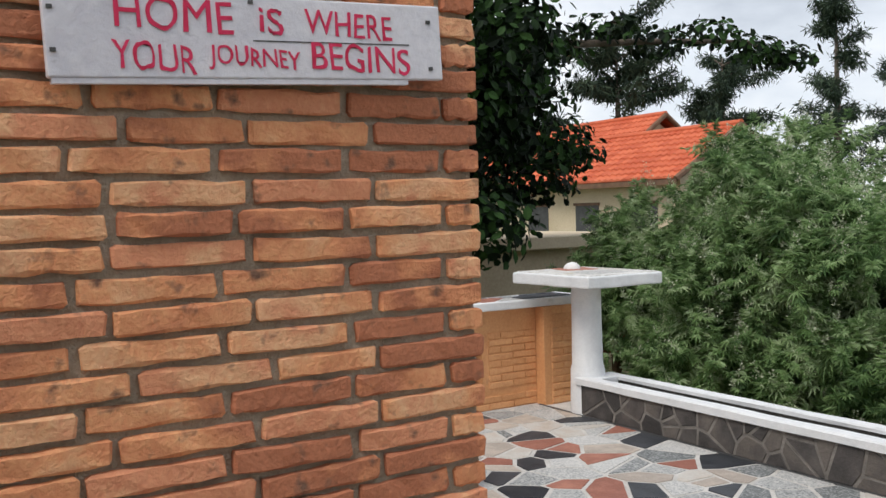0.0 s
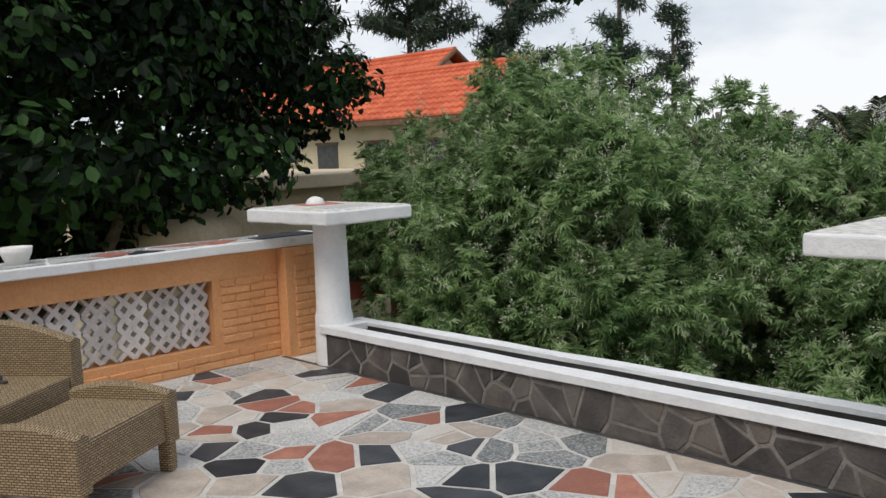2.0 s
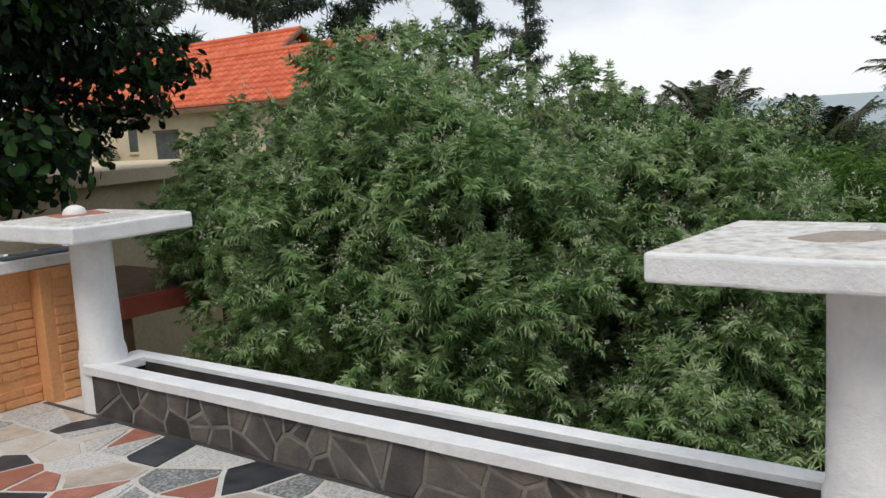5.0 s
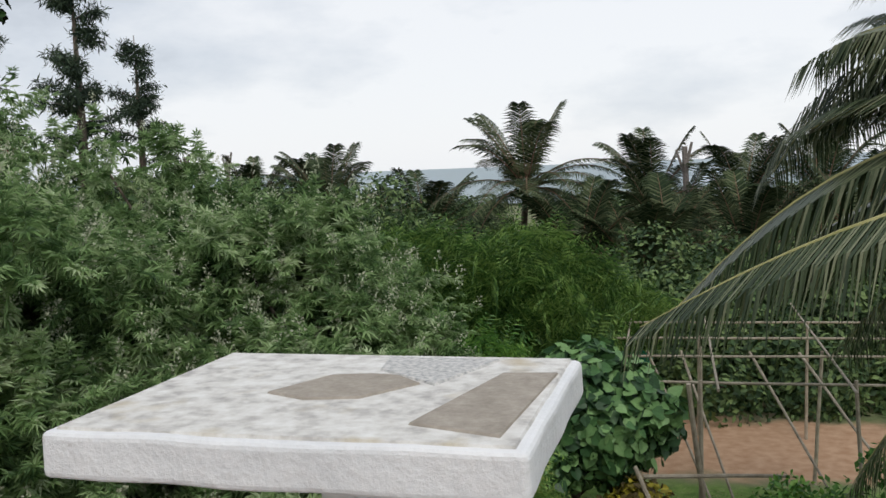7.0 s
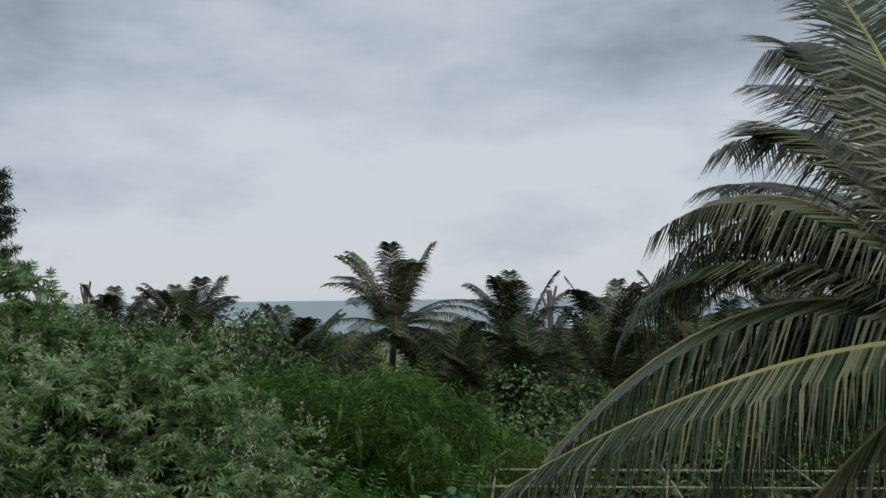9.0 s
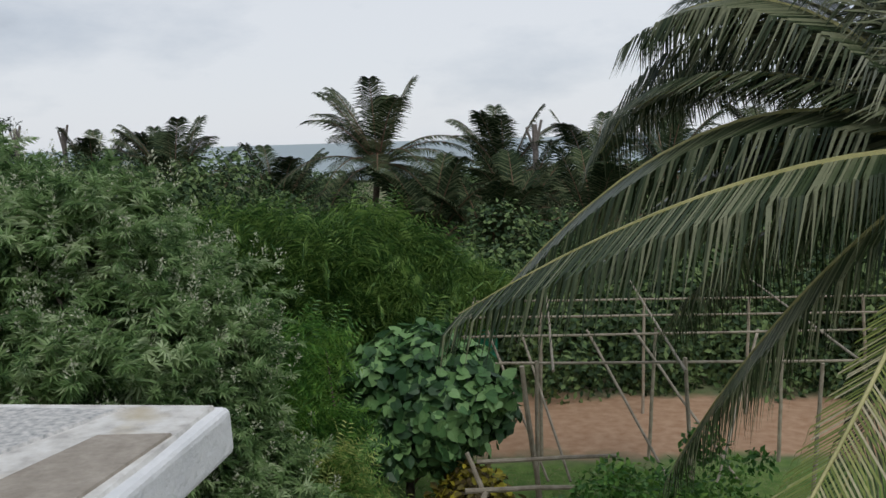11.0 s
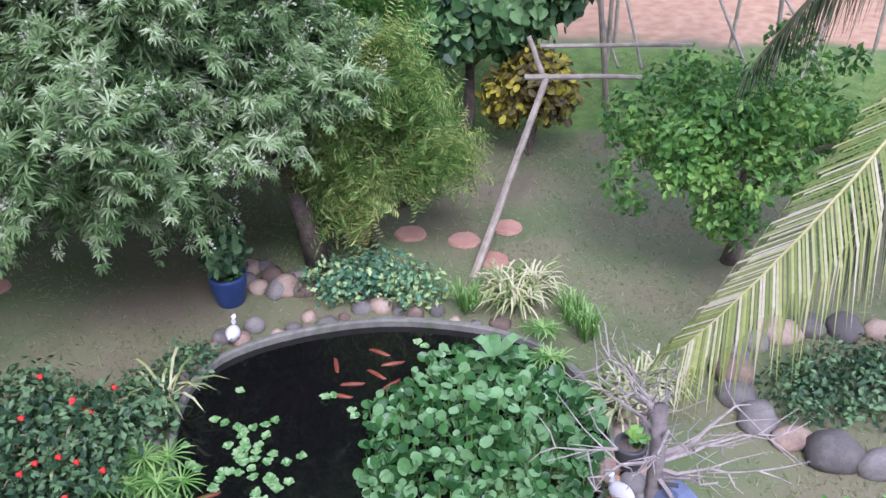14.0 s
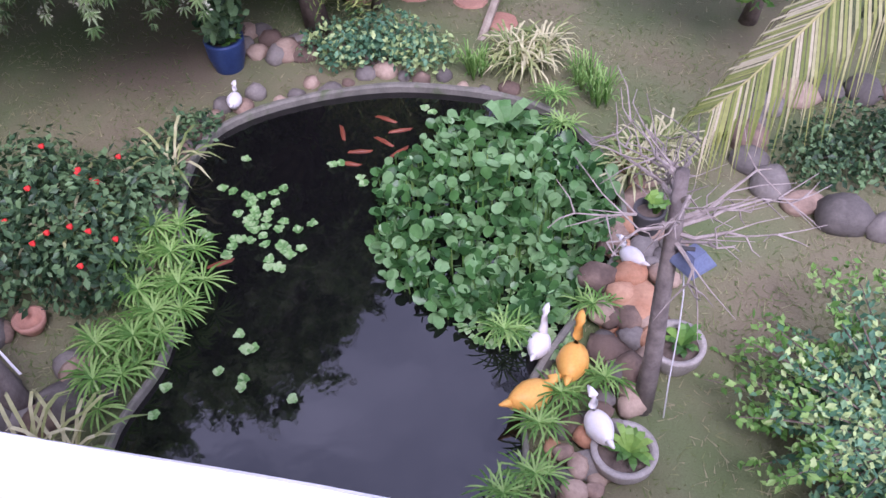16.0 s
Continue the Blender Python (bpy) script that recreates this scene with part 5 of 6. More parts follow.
lob = [(np.array((5.4, 7.35, -2.2)), (0.65, 0.6, 0.55))] + sprout(rt, (5.5, 7.25, -2.25), (1.3, 1.0, 0.98), 46, 0.2) + [(np.array(q), (0.16, 0.14, 0.12)) for q in ((4.55, 6.9, -2.45), (4.45, 6.95, -2.6), (4.6, 6.75, -2.7), (4.5, 7.2, -2.35))]
tree("citrus_tree", "small citrus tree with glossy bright green leaves", (5.55, 7.35, GROUND), lob, 9500, SMALL, 0.078, M_LIME, 810, 0.07, 0.5, 0.7, 0.3)
shrub("croton_shrub", "upright shrub with yellow and bronze leaves", (3.43, 9.2, GROUND), [((0, 0, 0.85), (0.38, 0.35, 0.35)), ((0.25, 0.05, 0.75), (0.3, 0.3, 0.35)), ((-0.25, 0.0, 0.7), (0.3, 0.3, 0.35)), ((0.05, 0, 1.1), (0.3, 0.28, 0.2))], 1700, OVAL, 0.105, M_CROTON, 811)

# broad dark tree beyond the parapet
lob = [(np.array((-6.0, 0.8, 3.0)), (2.6, 2.8, 2.0)), (np.array((-4.3, -2.4, 2.6)), (2.3, 2.4, 2.0)), (np.array((-6.5, 3.2, 3.4)), (2.0, 1.5, 1.6))]
lob += sprout(rt, (-5.6, 0.2, 2.6), (3.2, 4.1, 2.1), 60, 0.62)
lob += [(np.array((-5.5, y, z)), (2.2, 2.0, 1.2)) for y, z in ((-3.0, 5.0), (-0.5, 5.6), (2.0, 5.4))]
lob += [(np.array((-6.3, y, z)), (0.5, 0.75, 0.22)) for y, z in ((4.6, 3.9), (5.8, 4.25), (7.0, 4.1), (8.2, 4.35), (9.3, 4.15), (10.1, 4.05))]
lob += [(np.array((-6.6, 4.9, 2.5)), (0.7, 0.8, 0.45)), (np.array((-7.0, 5.6, 2.3)), (0.5, 0.6, 0.3))]
lob += [(np.array(c), (0.7, 0.7, 0.5)) for c in ((-6.8, 3.8, 1.6), (-6.6, 4.6, 1.9), (-6.9, 3.0, 1.2))]
lob += [(np.array((-2.7, y, z)), (0.65, 0.6, 0.42)) for y, z in ((-3.4, 1.25), (-2.5, 1.35), (-1.6, 1.25), (-0.7, 1.35))]
lob += [(np.array((-5.2, y, 0.35)), (0.8, 0.8, 0.6)) for y in (-3.4, -2.4, -1.4, -0.4, 0.5)]
lob += [(np.array((-4.4, y, z)), (0.8, 0.8, 0.5)) for y, z in ((-2.6, 1.0), (-1.4, 1.1), (-0.2, 1.0), (1.0, 1.1), (2.0, 1.25))]
dark_tree = tree("broad_leaf_tree", "big tree with large glossy dark leaves, crown shade in their colour, spreading over the parapet", (-6.0, 0.5, GROUND), lob, 60000, OVAL, 0.15, M_ALMOND, 820, 0.24, 0.5, 0.5, 0.8, count=16, limbed=50)
v, f = tube([(-0.3, 2.0, 6.6), (-0.35, 4.2, 7.5), (-0.3, 6.4, 7.7), (-0.3, 8.6, 7.85), (-0.3, 9.7, 7.65)], [0.09, 0.07, 0.05, 0.03, 0.012], 7)
raw("branch", v, f, M_BARK, dark_tree, "", True)

# needle trees
def needle_tree(at, h, w, seed, label, dense=1.0):
    rng = np.random.default_rng(seed)
    ob = thing("needle_tree", at, label, "tree", "needle trees")
    v, f = tube([(0, 0, 0), (0.1, 0, h * 0.5), (0, 0.05, h)], [0.03 * h ** 0.9, 0.018 * h ** 0.9, 0.02], 8)
    raw("trunk", v, f, M_BARK, ob, "", True)
    chunks, pts = [], []
    for i in range(int(26 * dense)):
        z = h * rng.uniform(0.22, 0.98)
        a = rng.uniform(0, 2 * math.pi)
        l = w * (1.1 - 0.75 * z / h) * rng.uniform(0.5, 1.2)
        e = np.array((math.cos(a) * l, math.sin(a) * l, z + l * rng.uniform(0.1, 0.5)))
        s = np.array((0, 0, z))
        chunks.append(tube([s, (s + e) / 2 + (0, 0, 0.05 * l), e], [0.05, 0.035, 0.012], 5))
        for u in np.linspace(0.25, 1.0, 7):
            c = s + (e - s) * u
            k = int(48 * dense)
            pts.append(c + rng.normal(0, 1, (k, 3)) * np.array((0.30, 0.30, 0.2)) * (0.05 * h))
    v, f = join(chunks)
    tagged(raw("branch_mass", v, f, M_BARK, ob), "", "", "", "stuff")
    p = np.concatenate(pts)
    nrm = rng.normal(0, 1, p.shape)
    v, f = blades(rng, p, nrm, ([(0, 0, 0), (0.07, 0.5, 0), (0, 1, 0), (-0.07, 0.5, 0)], [(0, 1, 2, 3)]), 0.030 * h, 0.3, 0.8)
    raw("needles", v, f, M_NEEDLE, ob)


needle_tree((-30.6, 45.5, GROUND), 17.5, 3.4, 830, "tall ragged needle tree against the sky")
needle_tree((-29.0, 49.0, GROUND), 13.8, 2.6, 831, "slim ragged needle tree against the sky")
needle_tree((-24, 22, GROUND), 12.5, 5.0, 832, "dense dark needle tree behind the red roof", 1.8)
needle_tree((-27, 19, GROUND), 12.0, 5.0, 833, "dense dark needle tree behind the red roof", 1.8)
needle_tree((-22, 26, GROUND), 11.0, 4.5, 834, "dense dark needle tree behind the red roof", 1.8)


# coconut palms
def frond(rng, base, mid, tip, leaf, count, hang_down, width=0.028):
    """A midrib along a bow, and a row of long leaflets on each side that hang."""
    b, m, t = (np.array(p, float) for p in (base, mid, tip))
    curve = lambda u: (1 - u) ** 2 * b + 2 * u * (1 - u) * m + u * u * t
    rib = tube([curve(u) for u in np.linspace(0, 1, 12)], list(np.linspace(0.028, 0.004, 12) * (leaf / 0.75)), 5)
    verts, faces = [], []
    for i in range(count):
        u = 0.12 + 0.88 * (i + rng.uniform(-0.3, 0.3)) / count
        u = min(u, 1.0)
        c = curve(u)
        d = curve(min(1, u + 0.02)) - curve(max(0, u - 0.02))
        d /= np.linalg.norm(d) + 1e-9
        side = np.cross(d, (0, 0, 1.0))
        side /= np.linalg.norm(side) + 1e-9
        l = leaf * (0.45 + 1.1 * math.sin(math.pi * min(1, u * 0.8 + 0.12))) * rng.uniform(0.75, 1.1) / 1.45
        for sg in (-1, 1):
            out = side * sg * (1 - 0.35 * hang_down) + d * (0.35 + 0.35 * u) + np.array((0, 0, 0.25 - 0.4 * hang_down))
            out /= np.linalg.norm(out)
            w = np.cross(out, (0.1, 0.2, 1.0))
            w = d * width * (leaf / 0.75)
            p1 = c + out * l * 0.5 + np.array((0, 0, -0.12 * l * hang_down))
            p2 = c + out * l * (1 - 0.3 * hang_down) + np.array((0, 0, -0.75 * l * hang_down)) + rng.normal(0, 0.03, 3) * l
            n = len(verts)
            verts += [c - w * 0.5, c + w * 0.5, p1 + w * 0.6, p1 - w * 0.6, p2]
            faces += [(n, n + 1, n + 2, n + 3), (n + 3, n + 2, n + 4)]
    return rib, (verts, faces)


def near_palm():
    rng = np.random.default_rng(840)
    ob = tagged(new("coconut_palm"), "tall coconut palm with long drooping fronds beside the terrace", "palm tree", "coconut palms")
    c = (7.3, 5.7, 1.2)
    v, f = tube([(7.6, 6.0, GROUND - 0.05), (7.5, 5.9, -1.5), c], [0.16, 0.13, 0.12], 12)
    raw("trunk", v, f, M_BARK, ob, "", True)
    # the first frond takes the sunlit leaflet colour
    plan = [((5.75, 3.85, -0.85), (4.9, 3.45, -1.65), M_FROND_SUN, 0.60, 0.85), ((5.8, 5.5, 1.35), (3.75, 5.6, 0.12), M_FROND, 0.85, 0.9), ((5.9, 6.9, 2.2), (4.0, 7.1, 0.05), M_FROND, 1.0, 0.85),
            ((6.0, 7.2, 3.3), (4.9, 8.2, 1.2), M_FROND, 0.9, 0.8), ((6.9, 6.5, 4.0), (6.5, 7.8, 4.9), M_FROND, 0.9, 0.4), ((6.6, 6.6, 3.4), (5.9, 8.0, 3.0), M_FROND, 0.85, 0.7), ((6.7, 7.0, 2.6), (5.6, 8.8, 1.9), M_FROND, 0.85, 0.8), ((6.3, 7.0, 1.7), (5.0, 8.4, 0.3), M_FROND, 0.9, 0.9), ((6.6, 6.8, 4.4), (6.6, 8.6, 4.0), M_FROND, 0.95, 0.7),
            ((6.2, 6.3, 2.9), (5.2, 7.2, 2.2), M_FROND, 0.8, 0.8), ((7.6, 7.4, 3.9), (8.0, 9.2, 3.0), M_FROND, 0.8, 0.6), ((8.6, 6.4, 3.2), (10.2, 7.0, 1.4), M_FROND, 0.8, 0.7), ((8.7, 5.2, 3.0), (10.2, 4.6, 1.0), M_FROND, 0.8, 0.7),
            ((7.6, 4.2, 3.2), (8.0, 2.6, 1.6), M_FROND, 0.8, 0.7), ((6.2, 6.0, 0.4), (5.4, 6.5, -1.3), M_FROND, 0.75, 1.0), ((6.4, 7.2, 1.0), (5.6, 8.6, -0.6), M_FROND, 0.8, 1.0), ((7.2, 7.6, 2.0), (7.0, 9.4, 0.2), M_FROND, 0.8, 0.8), ((6.6, 5.2, -0.2), (5.9, 5.0, -2.0), M_FROND, 0.7, 0.9),
            ((6.2, 6.6, 2.2), (5.15, 7.2, 1.6), M_FROND, 0.85, 0.4), ((6.35, 6.8, 2.7), (5.6, 7.4, 2.3), M_FROND, 0.85, 0.35), ((6.6, 6.6, 3.2), (5.95, 7.2, 3.0), M_FROND, 0.85, 0.3), ((6.75, 6.6, 3.7), (6.25, 7.4, 3.9), M_FROND, 0.85, 0.25), ((7.0, 6.8, 4.0), (6.7, 7.8, 4.9), M_FROND, 0.85, 0.25), ((6.5, 7.2, 2.2), (5.3, 8.8, 1.5), M_FROND, 0.9, 0.5), ((6.7, 7.4, 2.9), (5.9, 9.0, 2.7), M_FROND, 0.9, 0.5), ((6.9, 7.4, 3.6), (6.5, 9.2, 3.9), M_FROND, 0.9, 0.4), ((6.4, 6.9, 1.2), (4.9, 7.8, 0.2), M_FROND, 0.85, 0.7), ((6.8, 7.6, 1.6), (6.2, 9.6, 0.6), M_FROND, 0.9, 0.7), ((7.0, 7.0, 2.4), (6.8, 8.6, 1.8), M_FROND, 0.9, 0.6)]
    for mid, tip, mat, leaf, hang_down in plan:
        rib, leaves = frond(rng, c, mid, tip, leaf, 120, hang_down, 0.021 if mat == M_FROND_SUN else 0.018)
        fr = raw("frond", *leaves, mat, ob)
        raw("midrib", *rib, M_RACHIS, fr)


near_palm()


def palm(at, h, seed, spread=2.6, label="coconut palm with feathery fronds among the far trees"):
    rng = np.random.default_rng(seed)
    ob = thing("coconut_palm", at, label, "palm tree", "coconut palms")
    lean = rng.normal(0, 0.3, 2)
    c = np.array((lean[0], lean[1], h))
    v, f = tube([(0, 0, -0.05), (lean[0] * 0.3, lean[1] * 0.3, h * 0.5), c], [0.17, 0.12, 0.11], 8)
    raw("trunk", v, f, M_BARK, ob, "", True)
    for i in range(30):
        a = 2 * math.pi * i * 0.618 + rng.uniform(-0.15, 0.15)
        e = rng.uniform(-0.5, 1.25)
        d = np.array((math.cos(a) * math.cos(e), math.sin(a) * math.cos(e), math.sin(e)))
        mid = c + d * spread * 0.6 + np.array((0, 0, 0.25 * spread * math.cos(e)))
        tip = c + d * spread * 1.1 + np.array((0, 0, -0.3 * spread * math.cos(e)))
        rib, leaves = frond(rng, c, mid, tip, 0.92, 64, 0.4, 0.025)
        fr = raw("frond", *leaves, M_FROND_FAR, ob)
        raw("midrib", *rib, M_WOOD_DARK, fr)
    return ob


first = palm((-2.0, 31, GROUND), 4.1, 850, 3.3)
others = [((-10.6, 33), 4.5, 30), ((1.8, 34), 4.6, 80), ((5.8, 34), 4.3, 150), ((-5.4, 33), 3.4, 210), ((9.4, 36), 4.6, 270), ((3.6, 30), 3.2, 300), ((-13.4, 38), 4.3, 100), ((12.5, 38), 4.8, 10), ((-0.2, 27), 2.9, 45), ((6.2, 28), 3.0, 190), ((-7.6, 30), 3.2, 330), ((14, 33), 4.6, 70), ((17, 36), 4.8, 140), ((9.5, 27), 3.4, 250), ((-16.5, 40), 4.4, 200), ((2.2, 26), 2.4, 120)]
for (x, y), h, a in others:
    copy_thing(first, pose(x, y, GROUND + h - 5.5, 0, 0, a))

# far groves and bushes that close the view
GR = np.random.default_rng(77)


def grove(x, y, h, w, seed, label="dense green tree in the garden beyond"):
    r = np.random.default_rng(seed)
    lob = [(np.array((0, 0, h * 0.55)), (w * 0.7, w * 0.7, h * 0.42))] + sprout(r, (0, 0, h * 0.55), (w, w, h * 0.42), 18, w * 0.38)
    lob = [(c + np.array((x, y, GROUND)), rad) for c, rad in lob]
    return tree("grove_tree", label, (x, y, GROUND), lob, 18000, SMALL, 0.16, M_FAR, seed, 0.12, 0.6, 0.6, 0.5, "tree", "far trees", 6)


g1, g2, g3 = grove(-5, 22, 4.3, 2.6, 860), grove(-10, 27, 4.6, 3.0, 861), grove(-8, 16, 4.7, 2.4, 862)
for g, x, y, a, h in ((g1, -14, 31, 40, 0.1), (g2, -18, 36, 100, 0.0), (g1, -22, 33, 200, 0.3), (g2, -4.5, 27, 300, -0.4), (g3, 0.0, 22, 80, -0.9), (g1, 4.0, 24, 130, -0.9), (g2, 8.5, 22, 10, -0.6), (g3, 12.5, 20, 220, 0.0), (g1, 13, 27, 20, 0.2), (g2, 0, 42, 60, -0.2), (g2, -8, 44, 140, -0.2), (g1, 8, 44, 250, -0.2), (g2, 16, 44, 330, -0.2), (g2, -16, 46, 15, -0.1), (g1, -26, 44, 77, 0.3), (g3, -13, 21, 160, 0.0), (g1, -17, 26, 260, 0.4), (g3, 16, 15, 20, -0.3), (g3, 4.6, 18.6, 40, -2.3), (g1, 7.6, 18.9, 140, -2.2), (g3, 10.6, 18.0, 250, -1.8), (g1, 1.8, 19.2, 300, -2.2), (g1, -7, 10.5, 20, -0.4), (g3, -10, 13, 120, -0.5), (g2, 24, 45, 190, -0.2), (g3, 20, 26, 290, 0.2)):
    copy_thing(g, pose(x, y, GROUND + h - (0.7 if y > 20 and x > -13 else 0.0), 0, 0, a))
lob = sprout(GR, (-1.2, 12.0, -1.0), (2.2, 1.6, 1.2), 20, 0.6)
tree("grove_tree", "fresh green leafy tree beyond the shrubs", (-1.2, 12, GROUND), lob, 5500, FEATHER, 0.5, M_GREEN, 870, 0.1, 0.5, group="far trees")
lob = sprout(GR, (1.0, 16.0, -1.3), (2.6, 1.8, 1.0), 20, 0.6)
tree("grove_tree", "bright green leafy bush beyond the trellis", (1.0, 16, GROUND), lob, 5500, FEATHER, 0.5, M_GREEN, 871, 0.1, 0.5, group="far trees")
for i, (x, y, h) in enumerate(((-20.0, 38.9, 6.0), (-18.2, 39.8, 6.0), (3.7, 32.4, 5.4))):
    ob = thing("bare_stump_tree", (x, y, GROUND), "tall lopped bare trunk sticking out of the trees", "dead tree", "lopped trunks")
    v, f = join([tube([(0, 0, 0), (0.1, 0, h * 0.6), (0.05, 0, h)], [0.14, 0.12, 0.10], 8), tube([(0.07, 0, h * 0.85), (0.3, 0, h + 0.15)], [0.07, 0.05], 6), tube([(0.07, 0, h * 0.8), (-0.25, 0.1, h - 0.1)], [0.06, 0.04], 6)])
    raw("trunk", v, f, M_DARKPOST, ob)


# ---- neighbouring houses ----
def gable_house(name, label, x0, x1, y0, y1, eave, ridge, over=0.45):
    ob = tagged(new(name), label, "house")
    bm = bmesh.new()
    ym = (y0 + y1) / 2
    prof = [(y0 + over, GROUND), (y1 - over, GROUND), (y1 - over, eave), (ym, ridge - 0.25), (y0 + over, eave)]
    a = [bm.verts.new((x0 + 0.3, y, z)) for y, z in prof]
    b = [bm.verts.new((x1 - 0.3, y, z)) for y, z in prof]
    for k in range(5):
        j = (k + 1) % 5
        bm.faces.new((a[k], a[j], b[j], b[k]))
    bm.faces.new(a[::-1])
    bm.faces.new(b)
    bmesh.ops.recalc_face_normals(bm, faces=bm.faces)
    part("wall", bm, M_CREAM, ob)
    for y_e, sg in ((y0, 1), (y1, -1)):
        rows = 9
        chunks = []
        cols = int((x1 - x0) / 0.24)
        for i in range(rows):
            u0, u1 = i / rows, (i + 1.15) / rows
            for k in range(cols):
                xa, xb = x0 + k * (x1 - x0) / cols, x0 + (k + 1) * (x1 - x0) / cols
                xm = (xa + xb) / 2
                pt = lambda x, u, h: (x, y_e + (ym - y_e) * min(u, 1.0), eave + (ridge - eave) * min(u, 1.0) + h)
                v = [pt(xa, u0, 0.06), pt(xm, u0, 0.10), pt(xb, u0, 0.06), pt(xb, u1, 0.0), pt(xm, u1, 0.04), pt(xa, u1, 0.0), pt(xa, u0, 0.0), pt(xb, u0, 0.0)]
                chunks.append((v, [(0, 1, 4, 5), (1, 2, 3, 4), (6, 7, 2, 1), (6, 1, 0)]))
        v, f = join(chunks)
        tagged(raw("roof", v, f, M_TILE_ROOF, ob, "orange tiled roof slope"), "", "", "", "stuff")
        boxed("fascia", (x0, min(y_e, y_e + 0.05 * sg), eave - 0.14), (x1, max(y_e, y_e + 0.05 * sg), eave + 0.02), M_WOOD_DARK, ob)
    v, f = join([tube([(x0, ym, ridge + 0.03), (x1, ym, ridge + 0.03)], [0.10, 0.10], 8)])
    raw("ridge_tiles", v, f, M_TILE_ROOF, ob)
    for x in (x0, x1):
        for y_e in (y0, y1):
            v, f = tube([(x, y_e, eave), (x, ym, ridge)], [0.08, 0.08], 6)
            raw("verge_board", v, f, M_WOOD_DARK, ob)
    for k in range(3):
        xx = x1 - 1.6 - k * 2.3
        win = boxed("window", (xx - 0.5, y0 + over - 0.02, eave - 1.7), (xx + 0.5, y0 + over + 0.02, eave - 0.6), M_STUD, ob)
        boxed("frame", (xx - 0.56, y0 + over - 0.05, eave - 0.6), (xx + 0.56, y0 + over - 0.021, eave - 0.52), M_WOOD_DARK, win)
        boxed("sill", (xx - 0.56, y0 + over - 0.07, eave - 1.78), (xx + 0.56, y0 + over - 0.021, eave - 1.7), M_CREAM, win)
    return ob


gable_house("house", "neighbouring cream house with an orange tiled gable roof", -19.5, -11.6, 12.7, 17.5, 2.05, 3.45)
gable_house("house", "second cream house with an orange tiled roof behind", -30, -17.2, 15.5, 20.5, 2.6, 4.35)
lean_to = tagged(new("outbuilding"), "low cream outbuilding with a flat roof and dark red edge", "outbuilding")
boxed("wall", (-12.0, 2.2, GROUND), (-7.4, 7.4, 0.75), M_CREAM, lean_to)
boxed("roof_slab", (-12.2, 2.0, 0.75), (-7.1, 7.6, 0.95), M_CREAM, lean_to, 0.02)
shed = tagged(new("shed"), "small open shed with a dark red roof edge", "shed")
boxed("roof", (-7.0, 3.0, -0.42), (-4.6, 4.6, -0.34), M_WOOD_DARK, shed)
boxed("roof_edge", (-4.6, 3.0, -0.55), (-4.54, 4.6, -0.33), M_FASCIA, shed)
for x, y in ((-4.7, 3.1), (-4.7, 4.5), (-6.9, 3.1), (-6.9, 4.5)):
    boxed("post", (x - 0.05, y - 0.05, GROUND), (x + 0.05, y + 0.05, -0.42), M_WOOD_DARK, shed)
tank = thing("water_tank", (-5.0, 1.6, GROUND), "round cream rendered water tank beyond the parapet", "water tank")
v, f = turned([(0.66, 0.0), (0.66, 3.9), (0.70, 3.93), (0.70, 4.08), (0.64, 4.2), (0.5, 4.28), (0.0, 4.32)], 36)
raw("body", v, f, M_CREAM, tank, "", True)

# ---- pieces of walls and floors ----
def lattice_block():
    """One pierced block: crossing diagonal bars with rounded ends, 0.2 m wide and 0.4 m high."""
    w, h, d, t = 0.197, 0.405, 0.05, 0.040
    bm = bmesh.new()
    c = w / 2
    n = 4
    for i in range(2):
        for j in range(n):
            x0, z0 = i * c, j * h / n
            x1, z1 = x0 + c, z0 + h / n
            for a, b in (((x0, z0), (x1, z1)), ((x0, z1), (x1, z0))):
                l = math.hypot(b[0] - a[0], b[1] - a[1])
                ang = math.degrees(math.atan2(b[1] - a[1], b[0] - a[0]))
                m = pose(0, (a[0] + b[0]) / 2, (a[1] + b[1]) / 2, ang, 0, 0)
                dd = 0.0015 if a[1] < b[1] else 0.0
                box(bm, (-d / 2 + dd, -l / 2 - 0.004, -t / 2), (d / 2 - dd, l / 2 + 0.004, t / 2), 0.0, m)
    for v in bm.verts:
        v.co.y = min(max(v.co.y, 0.001), w - 0.001)
        v.co.z = min(max(v.co.z, 0.001), h - 0.001)
    me = bpy.data.meshes.new("lattice_block")
    bm.to_mesh(me)
    bm.free()
    me.materials.append(M_LATTICE)
    return me


lattice_me = lattice_block()
k = 0
y = L1 - 0.2
while y > L0 - 0.05:
    ob = hang(new("lattice_block", lattice_me), parapet)
    ob.matrix_world = pose(PX - 0.085, y + 0.002, LB + 0.002)
    y -= 0.2
    k += 1


def brick_mesh(name, l, h, d, mat, seed, rough):
    """A brick with chipped, uneven edges: length along y, face towards +x at 0."""
    rng = np.random.default_rng(seed)
    bm = bmesh.new()
    box(bm, (-d, -l / 2, -h / 2), (0, l / 2, h / 2), 0.004, None, 1)
    bmesh.ops.subdivide_edges(bm, edges=[e for e in bm.edges if e.calc_length() > l * 0.7], cuts=4)
    for v in bm.verts:
        v.co += Vector((rng.uniform(-1, 0.6), rng.uniform(-1, 1), rng.uniform(-1, 1))) * rough * (1.0 if v.co.x > -0.01 else 0.2)
    me = bpy.data.meshes.new(name)
    bm.to_mesh(me)
    bm.free()
    me.materials.append(mat)
    return me


